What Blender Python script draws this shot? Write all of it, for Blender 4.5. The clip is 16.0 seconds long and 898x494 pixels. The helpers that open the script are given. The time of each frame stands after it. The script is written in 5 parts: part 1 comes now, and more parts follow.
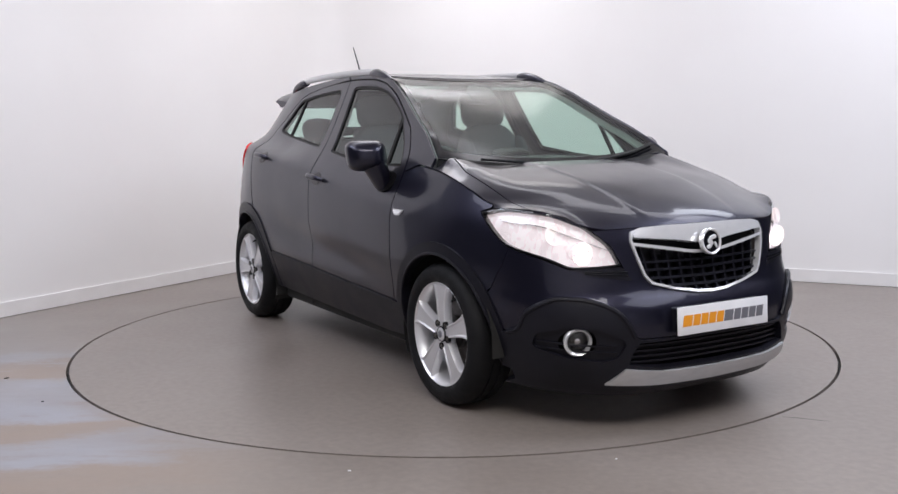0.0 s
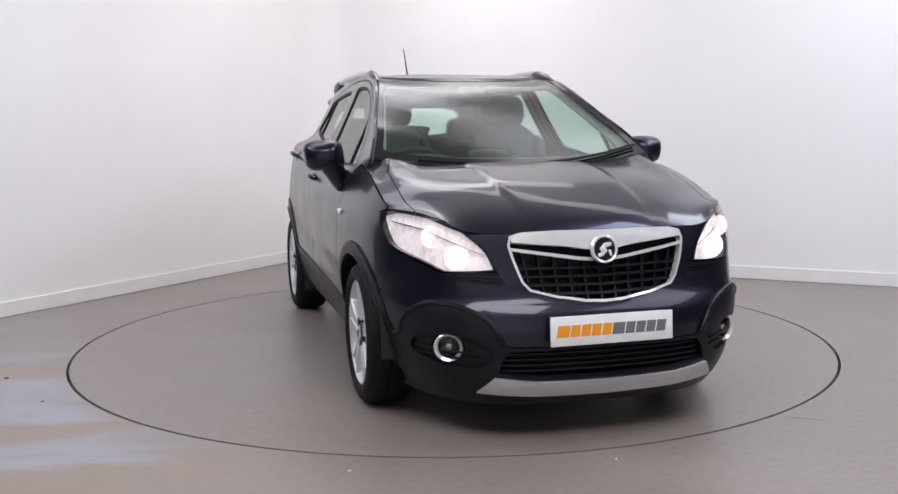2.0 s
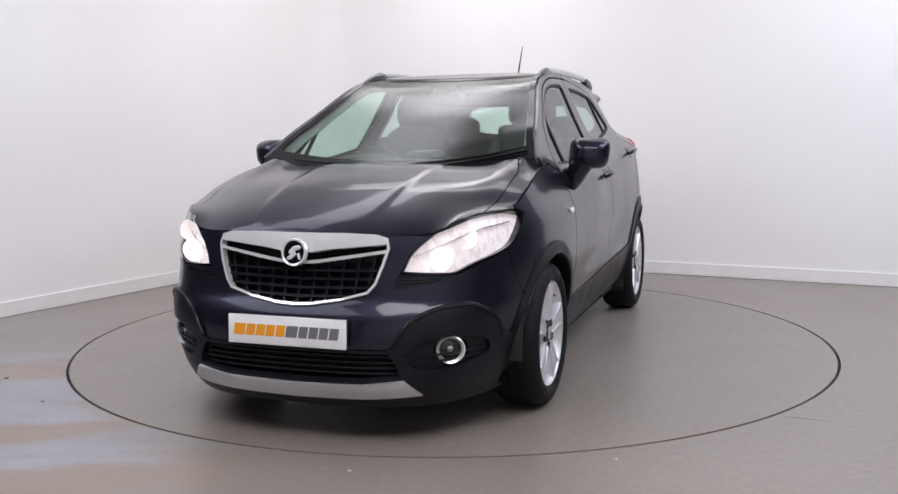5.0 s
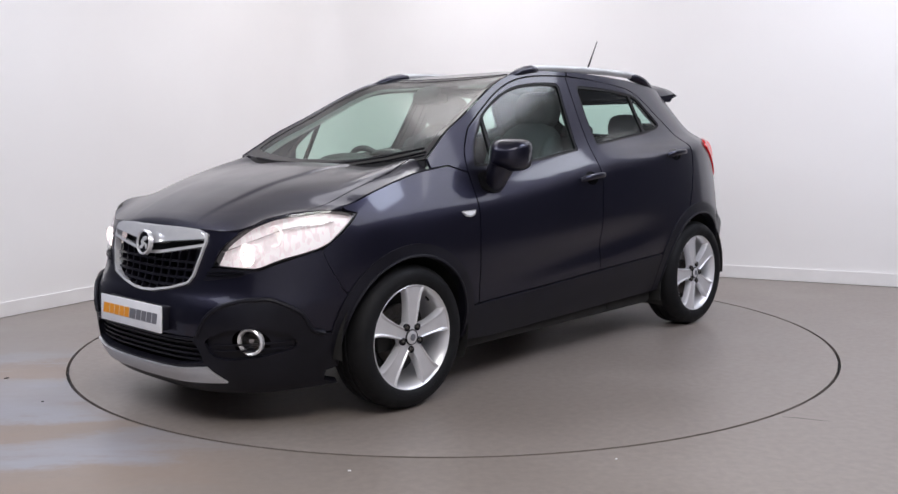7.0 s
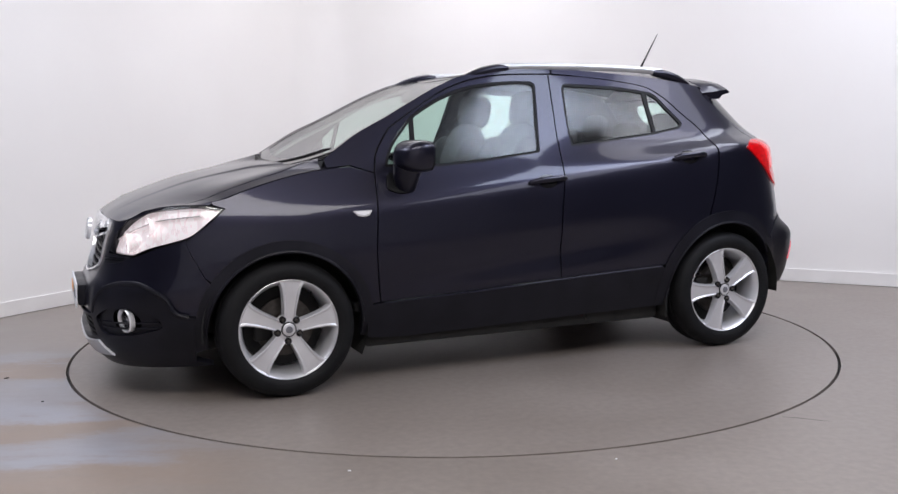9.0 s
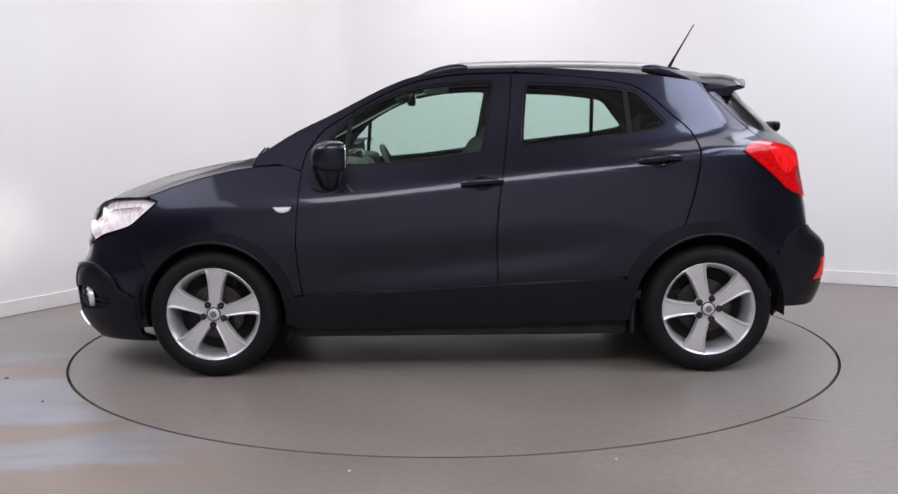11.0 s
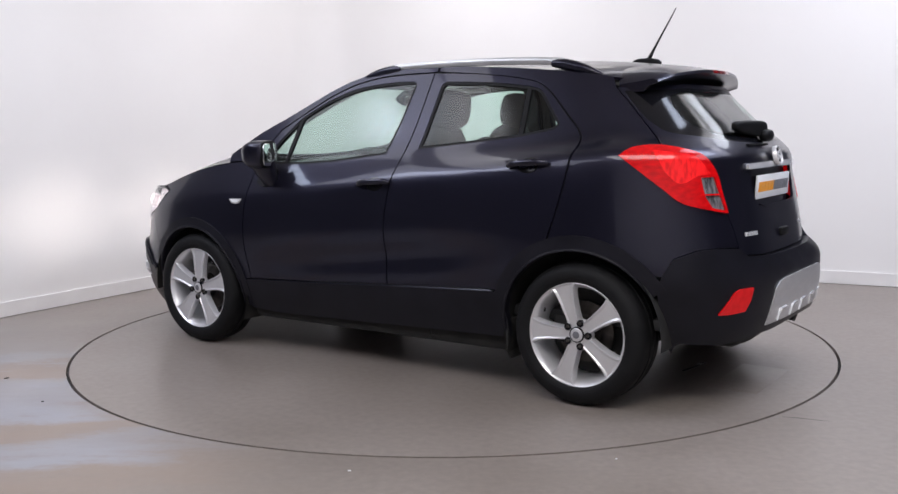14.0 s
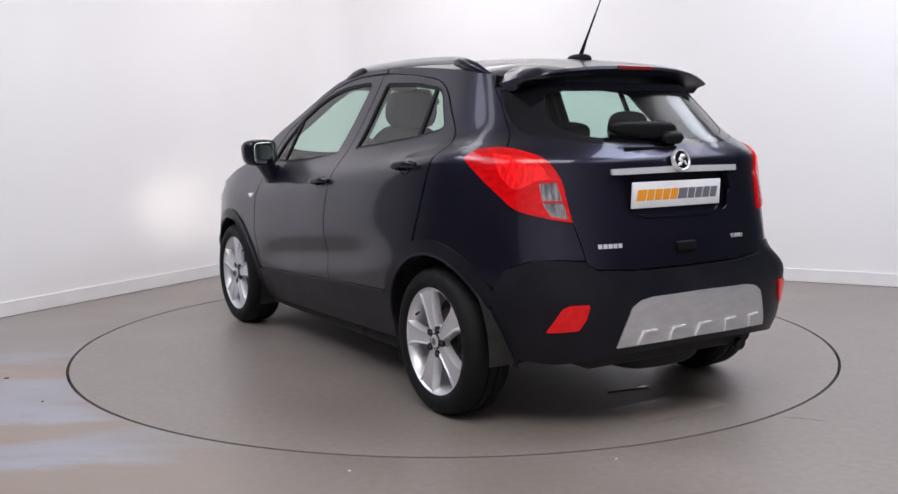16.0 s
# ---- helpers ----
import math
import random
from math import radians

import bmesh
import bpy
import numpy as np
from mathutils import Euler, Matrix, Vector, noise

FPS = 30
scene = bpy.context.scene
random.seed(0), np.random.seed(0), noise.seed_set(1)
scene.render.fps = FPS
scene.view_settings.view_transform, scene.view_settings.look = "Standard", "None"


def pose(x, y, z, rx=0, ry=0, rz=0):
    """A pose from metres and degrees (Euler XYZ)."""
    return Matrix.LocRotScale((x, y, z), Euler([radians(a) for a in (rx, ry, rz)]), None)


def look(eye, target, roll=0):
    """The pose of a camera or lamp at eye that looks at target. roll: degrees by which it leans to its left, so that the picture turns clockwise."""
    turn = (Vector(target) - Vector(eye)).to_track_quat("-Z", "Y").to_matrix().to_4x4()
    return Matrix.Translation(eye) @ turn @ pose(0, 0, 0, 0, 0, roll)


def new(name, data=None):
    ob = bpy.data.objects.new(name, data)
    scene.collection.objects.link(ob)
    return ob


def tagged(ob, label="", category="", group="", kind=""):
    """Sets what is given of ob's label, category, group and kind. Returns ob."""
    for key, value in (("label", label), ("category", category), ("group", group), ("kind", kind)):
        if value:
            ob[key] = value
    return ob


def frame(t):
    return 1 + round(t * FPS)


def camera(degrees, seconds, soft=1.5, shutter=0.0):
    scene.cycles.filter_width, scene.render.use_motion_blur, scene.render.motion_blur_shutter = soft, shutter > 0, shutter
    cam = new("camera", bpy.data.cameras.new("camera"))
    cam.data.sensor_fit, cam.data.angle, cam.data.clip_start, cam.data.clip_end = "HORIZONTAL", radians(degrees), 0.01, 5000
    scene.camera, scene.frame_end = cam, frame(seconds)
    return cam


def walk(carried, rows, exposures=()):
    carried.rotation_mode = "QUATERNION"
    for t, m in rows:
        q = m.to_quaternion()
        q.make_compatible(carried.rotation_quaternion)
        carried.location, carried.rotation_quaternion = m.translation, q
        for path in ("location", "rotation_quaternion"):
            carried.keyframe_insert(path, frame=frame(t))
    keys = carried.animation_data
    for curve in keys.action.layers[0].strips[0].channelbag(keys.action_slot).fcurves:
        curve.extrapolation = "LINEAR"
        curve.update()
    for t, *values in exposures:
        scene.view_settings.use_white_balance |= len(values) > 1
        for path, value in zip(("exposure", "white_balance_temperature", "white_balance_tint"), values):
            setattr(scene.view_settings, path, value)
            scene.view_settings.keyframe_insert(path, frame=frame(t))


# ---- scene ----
cam = camera(49.93, 16.0)
EYE = pose(0, -5.821, 1.27, 90 - 6.989, 0, 0.08) @ pose(0, 0, 0, 0, 0, -0.62)
walk(cam, [(0, EYE), (16, EYE)])

# ---- world and lights ----
world = bpy.data.worlds.new("studio_world")
scene.world = world
world.use_nodes = True
world.node_tree.nodes["Background"].inputs[0].default_value = (0.75, 0.8, 1, 1)
world.node_tree.nodes["Background"].inputs[1].default_value = 0.05
scene.view_settings.exposure = 0.0


def ceiling_lamp(x, y, z, sx, sy, watts, col, target=None):
    d = bpy.data.lights.new("ceiling_lamp", "AREA")
    d.shape, d.size, d.size_y, d.energy, d.color = "RECTANGLE", sx, sy, watts, col
    ob = new("ceiling_lamp", d)
    ob.matrix_world = look((x, y, z), target or (x, y + 0.001, 0))
    return ob


CEIL = 3.7
ceiling_lamp(0.1, 2.5, CEIL - 0.06, 2.6, 1.0, 14, (1.0, 0.965, 0.95))
ceiling_lamp(-3.6, -2.4, CEIL - 0.04, 2.4, 4.6, 92, (0.86, 0.88, 1.0))
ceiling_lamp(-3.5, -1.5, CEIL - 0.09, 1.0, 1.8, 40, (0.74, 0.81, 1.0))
ceiling_lamp(4.3, -2.4, CEIL - 0.04, 2.4, 4.6, 105, (0.86, 0.88, 1.0))
ceiling_lamp(2.9, -1.75, CEIL - 0.09, 1.9, 1.1, 62, (0.72, 0.80, 1.0))
# unseen fill lamp above the camera, added for the walls and the car
ceiling_lamp(0.2, -4.5, CEIL - 0.06, 3.6, 1.6, 140, (0.98, 0.955, 0.945))
ceiling_lamp(3.35, 0.70, CEIL - 0.06, 1.3, 1.0, 26, (0.86, 0.90, 1.0))
# unseen strip lamps added below the ceiling to brighten the two white walls
ceiling_lamp(-1.0, 0.35, CEIL - 0.35, 4.4, 1.5, 56, (0.945, 0.935, 1.0), (-2.75, 1.45, 0.5))
ceiling_lamp(1.25, 0.60, CEIL - 0.35, 5.0, 1.5, 58, (0.945, 0.935, 1.0), (2.2, 2.4, 0.5))

# ---- materials ----


def mat(name, col, rough=0.5, metal=0.0, coat=0.0, emit=0.0, emit_col=None, spec=0.5):
    m = bpy.data.materials.new(name)
    m.use_nodes = True
    b = m.node_tree.nodes["Principled BSDF"]
    b.inputs["Base Color"].default_value = (*col, 1)
    b.inputs["Roughness"].default_value = rough
    b.inputs["Metallic"].default_value = metal
    b.inputs["Coat Weight"].default_value = coat
    b.inputs["Coat Roughness"].default_value = 0.04
    b.inputs["Specular IOR Level"].default_value = spec
    if emit:
        b.inputs["Emission Color"].default_value = (*(emit_col or col), 1)
        b.inputs["Emission Strength"].default_value = emit
    return m


def node(m, kind, **values):
    n = m.node_tree.nodes.new(kind)
    for k, v in values.items():
        n.inputs[k.replace("_", " ")].default_value = v
    return n


def link(m, a, b):
    m.node_tree.links.new(a, b)


def coords(m, scale=(1, 1, 1)):
    tc = m.node_tree.nodes.new("ShaderNodeTexCoord")
    mp = m.node_tree.nodes.new("ShaderNodeMapping")
    mp.inputs["Scale"].default_value = scale
    link(m, tc.outputs["Object"], mp.inputs[0])
    return mp.outputs[0]


def grain(m, scale, lo, hi, detail=4, stretch=(1, 1, 1), rough_lo=None, rough_hi=None, bump=0.0, bump_scale=None):
    """Noise between two colours, and between two roughnesses, with a fine bump."""
    b = m.node_tree.nodes["Principled BSDF"]
    n = node(m, "ShaderNodeTexNoise", Scale=scale, Detail=detail)
    link(m, coords(m, stretch), n.inputs["Vector"])
    r = m.node_tree.nodes.new("ShaderNodeValToRGB")
    r.color_ramp.elements[0].position, r.color_ramp.elements[1].position = 0.3, 0.7
    r.color_ramp.elements[0].color, r.color_ramp.elements[1].color = (*lo, 1), (*hi, 1)
    link(m, n.outputs["Fac"], r.inputs[0])
    link(m, r.outputs[0], b.inputs["Base Color"])
    if rough_lo is not None:
        g = node(m, "ShaderNodeMapRange", To_Min=rough_lo, To_Max=rough_hi, From_Min=0.3, From_Max=0.7)
        link(m, n.outputs["Fac"], g.inputs[0])
        link(m, g.outputs[0], b.inputs["Roughness"])
    if bump:
        n2 = node(m, "ShaderNodeTexNoise", Scale=bump_scale or scale * 8, Detail=3)
        link(m, coords(m), n2.inputs["Vector"])
        bp = node(m, "ShaderNodeBump", Strength=bump, Distance=0.002)
        link(m, n2.outputs["Fac"], bp.inputs["Height"])
        link(m, bp.outputs[0], b.inputs["Normal"])
    return r


def wall_material():
    m = mat("white_wall_paint", (0.8, 0.78, 0.77), 0.6)
    grain(m, 0.7, (0.785, 0.765, 0.755), (0.825, 0.81, 0.80), bump=0.12, bump_scale=180)
    return m


def floor_material(name, sheen_and_traces):
    m = mat(name, (0.2, 0.18, 0.17), 0.35)
    b = m.node_tree.nodes["Principled BSDF"]
    r = grain(m, 1.1, (0.209, 0.178, 0.157), (0.254, 0.220, 0.198), detail=7, rough_lo=0.30, rough_hi=0.46, bump=0.10, bump_scale=60)
    fine = node(m, "ShaderNodeTexNoise", Scale=26, Detail=6)
    link(m, coords(m), fine.inputs["Vector"])
    fr = m.node_tree.nodes.new("ShaderNodeValToRGB")
    fr.color_ramp.elements[0].position, fr.color_ramp.elements[1].position = 0.25, 0.75
    fr.color_ramp.elements[0].color, fr.color_ramp.elements[1].color = (0.86, 0.86, 0.86, 1), (1.08, 1.08, 1.08, 1)
    link(m, fine.outputs["Fac"], fr.inputs[0])
    mul = m.node_tree.nodes.new("ShaderNodeMixRGB")
    mul.blend_type = "MULTIPLY"
    mul.inputs[0].default_value = 1
    link(m, r.outputs[0], mul.inputs[1])
    link(m, fr.outputs[0], mul.inputs[2])
    out = mul.outputs[0]
    if sheen_and_traces:
        # bands beside the turntable: bluish daylight sheen painted in, with rusty brown traces between
        tc = m.node_tree.nodes.new("ShaderNodeTexCoord")
        mp = m.node_tree.nodes.new("ShaderNodeMapping")
        mp.inputs["Rotation"].default_value = (0, 0, radians(-16))
        mp.inputs["Scale"].default_value = (0.6, 2.4, 1)
        link(m, tc.outputs["Object"], mp.inputs[0])
        n = node(m, "ShaderNodeTexNoise", Scale=1.6, Detail=6, Roughness=0.6)
        link(m, mp.outputs[0], n.inputs["Vector"])
        sx = m.node_tree.nodes.new("ShaderNodeSeparateXYZ")
        link(m, tc.outputs["Object"], sx.inputs[0])

        def calc(op, p, q):
            k = m.node_tree.nodes.new("ShaderNodeMath")
            k.operation = op
            for i, e in enumerate((p, q)):
                if isinstance(e, (int, float)):
                    k.inputs[i].default_value = e
                else:
                    link(m, e, k.inputs[i])
            return k.outputs[0]
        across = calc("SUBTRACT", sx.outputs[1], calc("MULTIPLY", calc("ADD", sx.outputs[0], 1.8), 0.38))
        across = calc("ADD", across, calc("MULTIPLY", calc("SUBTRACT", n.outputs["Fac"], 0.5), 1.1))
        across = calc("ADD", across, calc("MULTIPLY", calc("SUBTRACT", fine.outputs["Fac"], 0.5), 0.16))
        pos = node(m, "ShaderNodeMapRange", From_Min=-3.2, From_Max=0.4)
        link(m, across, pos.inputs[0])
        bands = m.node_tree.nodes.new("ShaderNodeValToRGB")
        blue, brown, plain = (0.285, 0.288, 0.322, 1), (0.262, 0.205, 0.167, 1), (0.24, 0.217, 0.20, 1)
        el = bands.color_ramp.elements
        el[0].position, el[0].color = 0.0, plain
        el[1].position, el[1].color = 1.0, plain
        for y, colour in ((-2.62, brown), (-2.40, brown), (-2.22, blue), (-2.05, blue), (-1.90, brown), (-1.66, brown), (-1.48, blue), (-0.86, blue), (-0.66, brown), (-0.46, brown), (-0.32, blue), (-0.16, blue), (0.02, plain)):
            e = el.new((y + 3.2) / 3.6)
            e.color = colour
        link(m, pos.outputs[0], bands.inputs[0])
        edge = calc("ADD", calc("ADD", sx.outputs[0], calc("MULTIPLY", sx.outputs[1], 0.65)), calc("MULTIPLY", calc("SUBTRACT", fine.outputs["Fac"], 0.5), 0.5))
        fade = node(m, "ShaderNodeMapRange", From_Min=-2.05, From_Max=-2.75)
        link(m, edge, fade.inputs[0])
        band_mix = m.node_tree.nodes.new("ShaderNodeMixRGB")
        patchy = node(m, "ShaderNodeMapRange", From_Min=0.3, From_Max=0.6, To_Min=0.35, To_Max=0.95)
        link(m, n.outputs["Fac"], patchy.inputs[0])
        link(m, calc("MULTIPLY", fade.outputs[0], patchy.outputs[0]), band_mix.inputs[0])
        link(m, out, band_mix.inputs[1])
        link(m, bands.outputs[0], band_mix.inputs[2])
        out = band_mix.outputs[0]
    link(m, out, b.inputs["Base Color"])
    return m


def paint_material():
    m = mat("dark_metallic_paint", (0.03, 0.028, 0.045), 0.34, metal=0.74, coat=0.6, spec=0.4)
    m.node_tree.nodes["Principled BSDF"].inputs["Coat Roughness"].default_value = 0.06
    b = m.node_tree.nodes["Principled BSDF"]
    grain(m, 900, (0.0085, 0.0083, 0.0160), (0.025, 0.0243, 0.0480), detail=2)
    n = node(m, "ShaderNodeTexNoise", Scale=3.0, Detail=4)
    link(m, coords(m), n.inputs["Vector"])
    g = node(m, "ShaderNodeMapRange", To_Min=0.29, To_Max=0.37, From_Min=0.3, From_Max=0.7)
    link(m, n.outputs["Fac"], g.inputs[0])
    link(m, g.outputs[0], b.inputs["Roughness"])
    return m


def glass_material(name, tint, haze=0.02, gloss=0.06):
    m = bpy.data.materials.new(name)
    m.use_nodes = True
    nt = m.node_tree
    nt.nodes.remove(nt.nodes["Principled BSDF"])
    tr = nt.nodes.new("ShaderNodeBsdfTransparent")
    tr.inputs[0].default_value = (*tint, 1)
    gl = nt.nodes.new("ShaderNodeBsdfGlossy")
    gl.inputs["Roughness"].default_value = haze
    lw = nt.nodes.new("ShaderNodeLayerWeight")
    lw.inputs[0].default_value = 0.5
    pw = nt.nodes.new("ShaderNodeMath")
    pw.operation = "POWER"
    pw.inputs[1].default_value = 4.5
    link(m, lw.outputs["Facing"], pw.inputs[0])
    fr = nt.nodes.new("ShaderNodeMapRange")
    fr.inputs["To Min"].default_value = gloss
    link(m, pw.outputs[0], fr.inputs[0])
    mx = nt.nodes.new("ShaderNodeMixShader")
    link(m, fr.outputs[0], mx.inputs[0])
    link(m, tr.outputs[0], mx.inputs[1])
    link(m, gl.outputs[0], mx.inputs[2])
    link(m, mx.outputs[0], nt.nodes["Material Output"].inputs[0])
    return m


PAINT = paint_material()
PLASTIC = mat("black_textured_plastic", (0.022, 0.022, 0.026), 0.5, spec=0.22)
grain(PLASTIC, 6, (0.007, 0.0068, 0.0105), (0.012, 0.0118, 0.0175), rough_lo=0.30, rough_hi=0.42, bump=0.2, bump_scale=420)
BLACK = mat("black_rubber_trim", (0.004, 0.004, 0.005), 0.5, spec=0.2)
GLOSSBLACK = mat("gloss_black", (0.006, 0.006, 0.008), 0.12)
CHROME = mat("chrome", (0.82, 0.82, 0.83), 0.09, metal=0.45, coat=0.8)
grain(CHROME, 30, (0.86, 0.86, 0.88), (0.92, 0.92, 0.93), rough_lo=0.12, rough_hi=0.22)
SILVER = mat("brushed_silver_trim", (0.55, 0.54, 0.54), 0.4, metal=0.7)
grain(SILVER, 14, (0.58, 0.58, 0.59), (0.68, 0.68, 0.69), stretch=(1, 1, 3), rough_lo=0.3, rough_hi=0.5)
ALLOY = mat("silver_alloy", (0.66, 0.65, 0.66), 0.36, metal=0.55, coat=0.3)
grain(ALLOY, 9, (0.70, 0.695, 0.715), (0.76, 0.755, 0.775), detail=2, rough_lo=0.33, rough_hi=0.38)
TYRE = mat("tyre_rubber", (0.014, 0.014, 0.015), 0.7, spec=0.2)
grain(TYRE, 20, (0.005, 0.005, 0.006), (0.011, 0.011, 0.012), rough_lo=0.5, rough_hi=0.8, bump=0.3, bump_scale=300)
STEEL = mat("brake_steel", (0.30, 0.27, 0.25), 0.45, metal=0.9)
grain(STEEL, 25, (0.07, 0.06, 0.055), (0.13, 0.12, 0.11))
UNDER = mat("underbody_black", (0.012, 0.012, 0.012), 0.8)
grain(UNDER, 9, (0.008, 0.008, 0.008), (0.02, 0.019, 0.018))
FABRIC = mat("charcoal_seat_fabric", (0.035, 0.036, 0.04), 0.9)
grain(FABRIC, 60, (0.045, 0.047, 0.053), (0.075, 0.077, 0.085), bump=0.4, bump_scale=700)
DASH = mat("dark_dashboard_plastic", (0.03, 0.031, 0.033), 0.55)
grain(DASH, 40, (0.025, 0.026, 0.028), (0.04, 0.041, 0.044), bump=0.3, bump_scale=500)
LINING = mat("pale_grey_headlining", (0.5, 0.43, 0.42), 0.9)
grain(LINING, 80, (0.39, 0.40, 0.39), (0.46, 0.47, 0.46))
GLASS = glass_material("green_tinted_glass", (0.74, 0.89, 0.83), 0.12, 0.058)
SCREENGLASS = glass_material("windscreen_glass", (0.73, 0.88, 0.80), 0.17, 0.06)
LENS = glass_material("clear_lamp_lens", (0.93, 0.94, 0.95))
REFLECTOR = mat("lamp_reflector", (0.9, 0.88, 0.88), 0.18, metal=1.0)
GLOW = mat("headlamp_glow", (1, 0.93, 0.9), 0.4, emit=0.6, emit_col=(1.0, 0.90, 0.86))
BEAM = mat("headlamp_bulb", (1, 0.95, 0.92), 0.4, emit=1900.0, emit_col=(1.0, 0.90, 0.84))
LAMPBACK = mat("lit_lamp_interior", (0.85, 0.82, 0.82), 0.25, metal=0.2, emit=0.45, emit_col=(1.0, 0.84, 0.86))
grain(LAMPBACK, 40, (0.74, 0.70, 0.70), (0.94, 0.90, 0.90), detail=1, stretch=(1, 1, 0.5), rough_lo=0.15, rough_hi=0.4, bump=0.35, bump_scale=45)
RED = mat("red_tail_lens", (0.5, 0.005, 0.009), 0.14, coat=0.35, emit=0.16, emit_col=(1.0, 0.006, 0.010), spec=0.3)
grain(RED, 26, (0.34, 0.0015, 0.003), (0.60, 0.003, 0.005), stretch=(1, 1, 2), detail=3, bump=0.15, bump_scale=70)
LOBE = mat("bright_red_lens", (0.8, 0.02, 0.025), 0.16, coat=0.5, emit=0.32, emit_col=(1.0, 0.012, 0.016), spec=0.3)
grain(LOBE, 60, (0.45, 0.003, 0.004), (0.90, 0.016, 0.018), detail=1, stretch=(1, 1, 0.3), bump=0.3, bump_scale=120)
CLEARBACK = mat("clear_lamp_insert", (0.55, 0.55, 0.56), 0.25, metal=0.5)
grain(CLEARBACK, 18, (0.05, 0.05, 0.055), (0.62, 0.62, 0.64), stretch=(1, 6, 1), bump=0.6, bump_scale=90)
# rear reflectors are no lamps; a glow is added to brighten their red
REDGLOW = mat("glowing_red_reflector", (0.45, 0.006, 0.010), 0.15, coat=0.35, emit=0.22, emit_col=(1.0, 0.004, 0.006), spec=0.3)
grain(REDGLOW, 30, (0.34, 0.003, 0.005), (0.46, 0.006, 0.009), detail=1, bump=0.2, bump_scale=150)
DARKRED = mat("dark_red_lens", (0.25, 0.008, 0.012), 0.15, coat=1.0)
WHITE = mat("white_plate", (0.82, 0.82, 0.83), 0.35)
grain(WHITE, 12, (0.78, 0.78, 0.80), (0.85, 0.85, 0.86))
ORANGE = mat("orange_print", (0.85, 0.33, 0.02), 0.4)
GREY = mat("grey_print", (0.16, 0.16, 0.18), 0.4)
MIRROR = mat("mirror_glass", (0.9, 0.92, 0.92), 0.01, metal=1.0)
WALL = wall_material()
FLOOR = floor_material("grey_painted_concrete", True)
DISC = floor_material("grey_turntable_paint", False)
CEILING = mat("white_ceiling", (0.75, 0.75, 0.75), 0.8)
grain(CEILING, 2, (0.72, 0.72, 0.72), (0.78, 0.78, 0.78))
# tones of the unseen walls, chosen for what the car reflects
UNSEENDARK = mat("unseen_dark_wall", (0.45, 0.45, 0.46), 0.7)
grain(UNSEENDARK, 1, (0.07, 0.07, 0.08), (0.10, 0.10, 0.11))
UNSEENPALE = mat("unseen_pale_wall", (0.5, 0.5, 0.52), 0.7)
grain(UNSEENPALE, 1, (0.76, 0.76, 0.80), (0.82, 0.82, 0.86))
SKIRT = mat("white_skirting_gloss", (0.78, 0.76, 0.75), 0.3)
grain(SKIRT, 5, (0.75, 0.73, 0.72), (0.80, 0.785, 0.775))

# ---- mesh helpers ----


def mesh_object(name, bm, material, parent=None, label="", smooth=True, angle=35):
    me = bpy.data.meshes.new(name)
    bmesh.ops.recalc_face_normals(bm, faces=bm.faces)
    bm.to_mesh(me)
    bm.free()
    me.materials.append(material)
    if smooth:
        me.shade_smooth()
        me.set_sharp_from_angle(angle=radians(angle))
    ob = new(name, me)
    ob.parent = parent
    if label:
        tagged(ob, label)
    return ob


def part(name, bm, material, parent, label="", angle=35):
    return mesh_object(name, bm, material, parent, label, angle=angle)


def box_bm(x0, x1, y0, y1, z0, z1, bevel=0.0, seg=2):
    bm = bmesh.new()
    bmesh.ops.create_cube(bm, size=1)
    for v in bm.verts:
        v.co = Vector(((x0 + x1) / 2 + v.co.x * (x1 - x0), (y0 + y1) / 2 + v.co.y * (y1 - y0), (z0 + z1) / 2 + v.co.z * (z1 - z0)))
    if bevel:
        bmesh.ops.bevel(bm, geom=bm.edges[:], offset=bevel, segments=seg, affect="EDGES", profile=0.5)
    return bm


def pillow_bm(size, m=None, power=3.2, cuts=5):
    """A superellipsoid block: a cube rounded all over."""
    bm = bmesh.new()
    bmesh.ops.create_cube(bm, size=2)
    bmesh.ops.subdivide_edges(bm, edges=bm.edges[:], cuts=cuts, use_grid_fill=True)
    for v in bm.verts:
        c = v.co
        k = (abs(c.x) ** power + abs(c.y) ** power + abs(c.z) ** power) ** (-1 / power)
        v.co = Vector((c.x * k * size[0] / 2, c.y * k * size[1] / 2, c.z * k * size[2] / 2))
    if m is not None:
        bm.transform(m)
    return bm


def lathe_bm(profile, steps=48, m=None, closed=False):
    """Turn (radius, y) pairs round the y axis."""
    bm = bmesh.new()
    rings = []
    for i in range(steps):
        a = 2 * math.pi * i / steps
        rings.append([bm.verts.new((r * math.cos(a), y, r * math.sin(a))) for r, y in profile])
    n = len(profile)
    for i in range(steps):
        p, q = rings[i], rings[(i + 1) % steps]
        for j in range(n if closed else n - 1):
            k = (j + 1) % n
            bm.faces.new((p[j], p[k], q[k], q[j]))
    bmesh.ops.remove_doubles(bm, verts=bm.verts[:], dist=1e-6)
    if m is not None:
        bm.transform(m)
    return bm


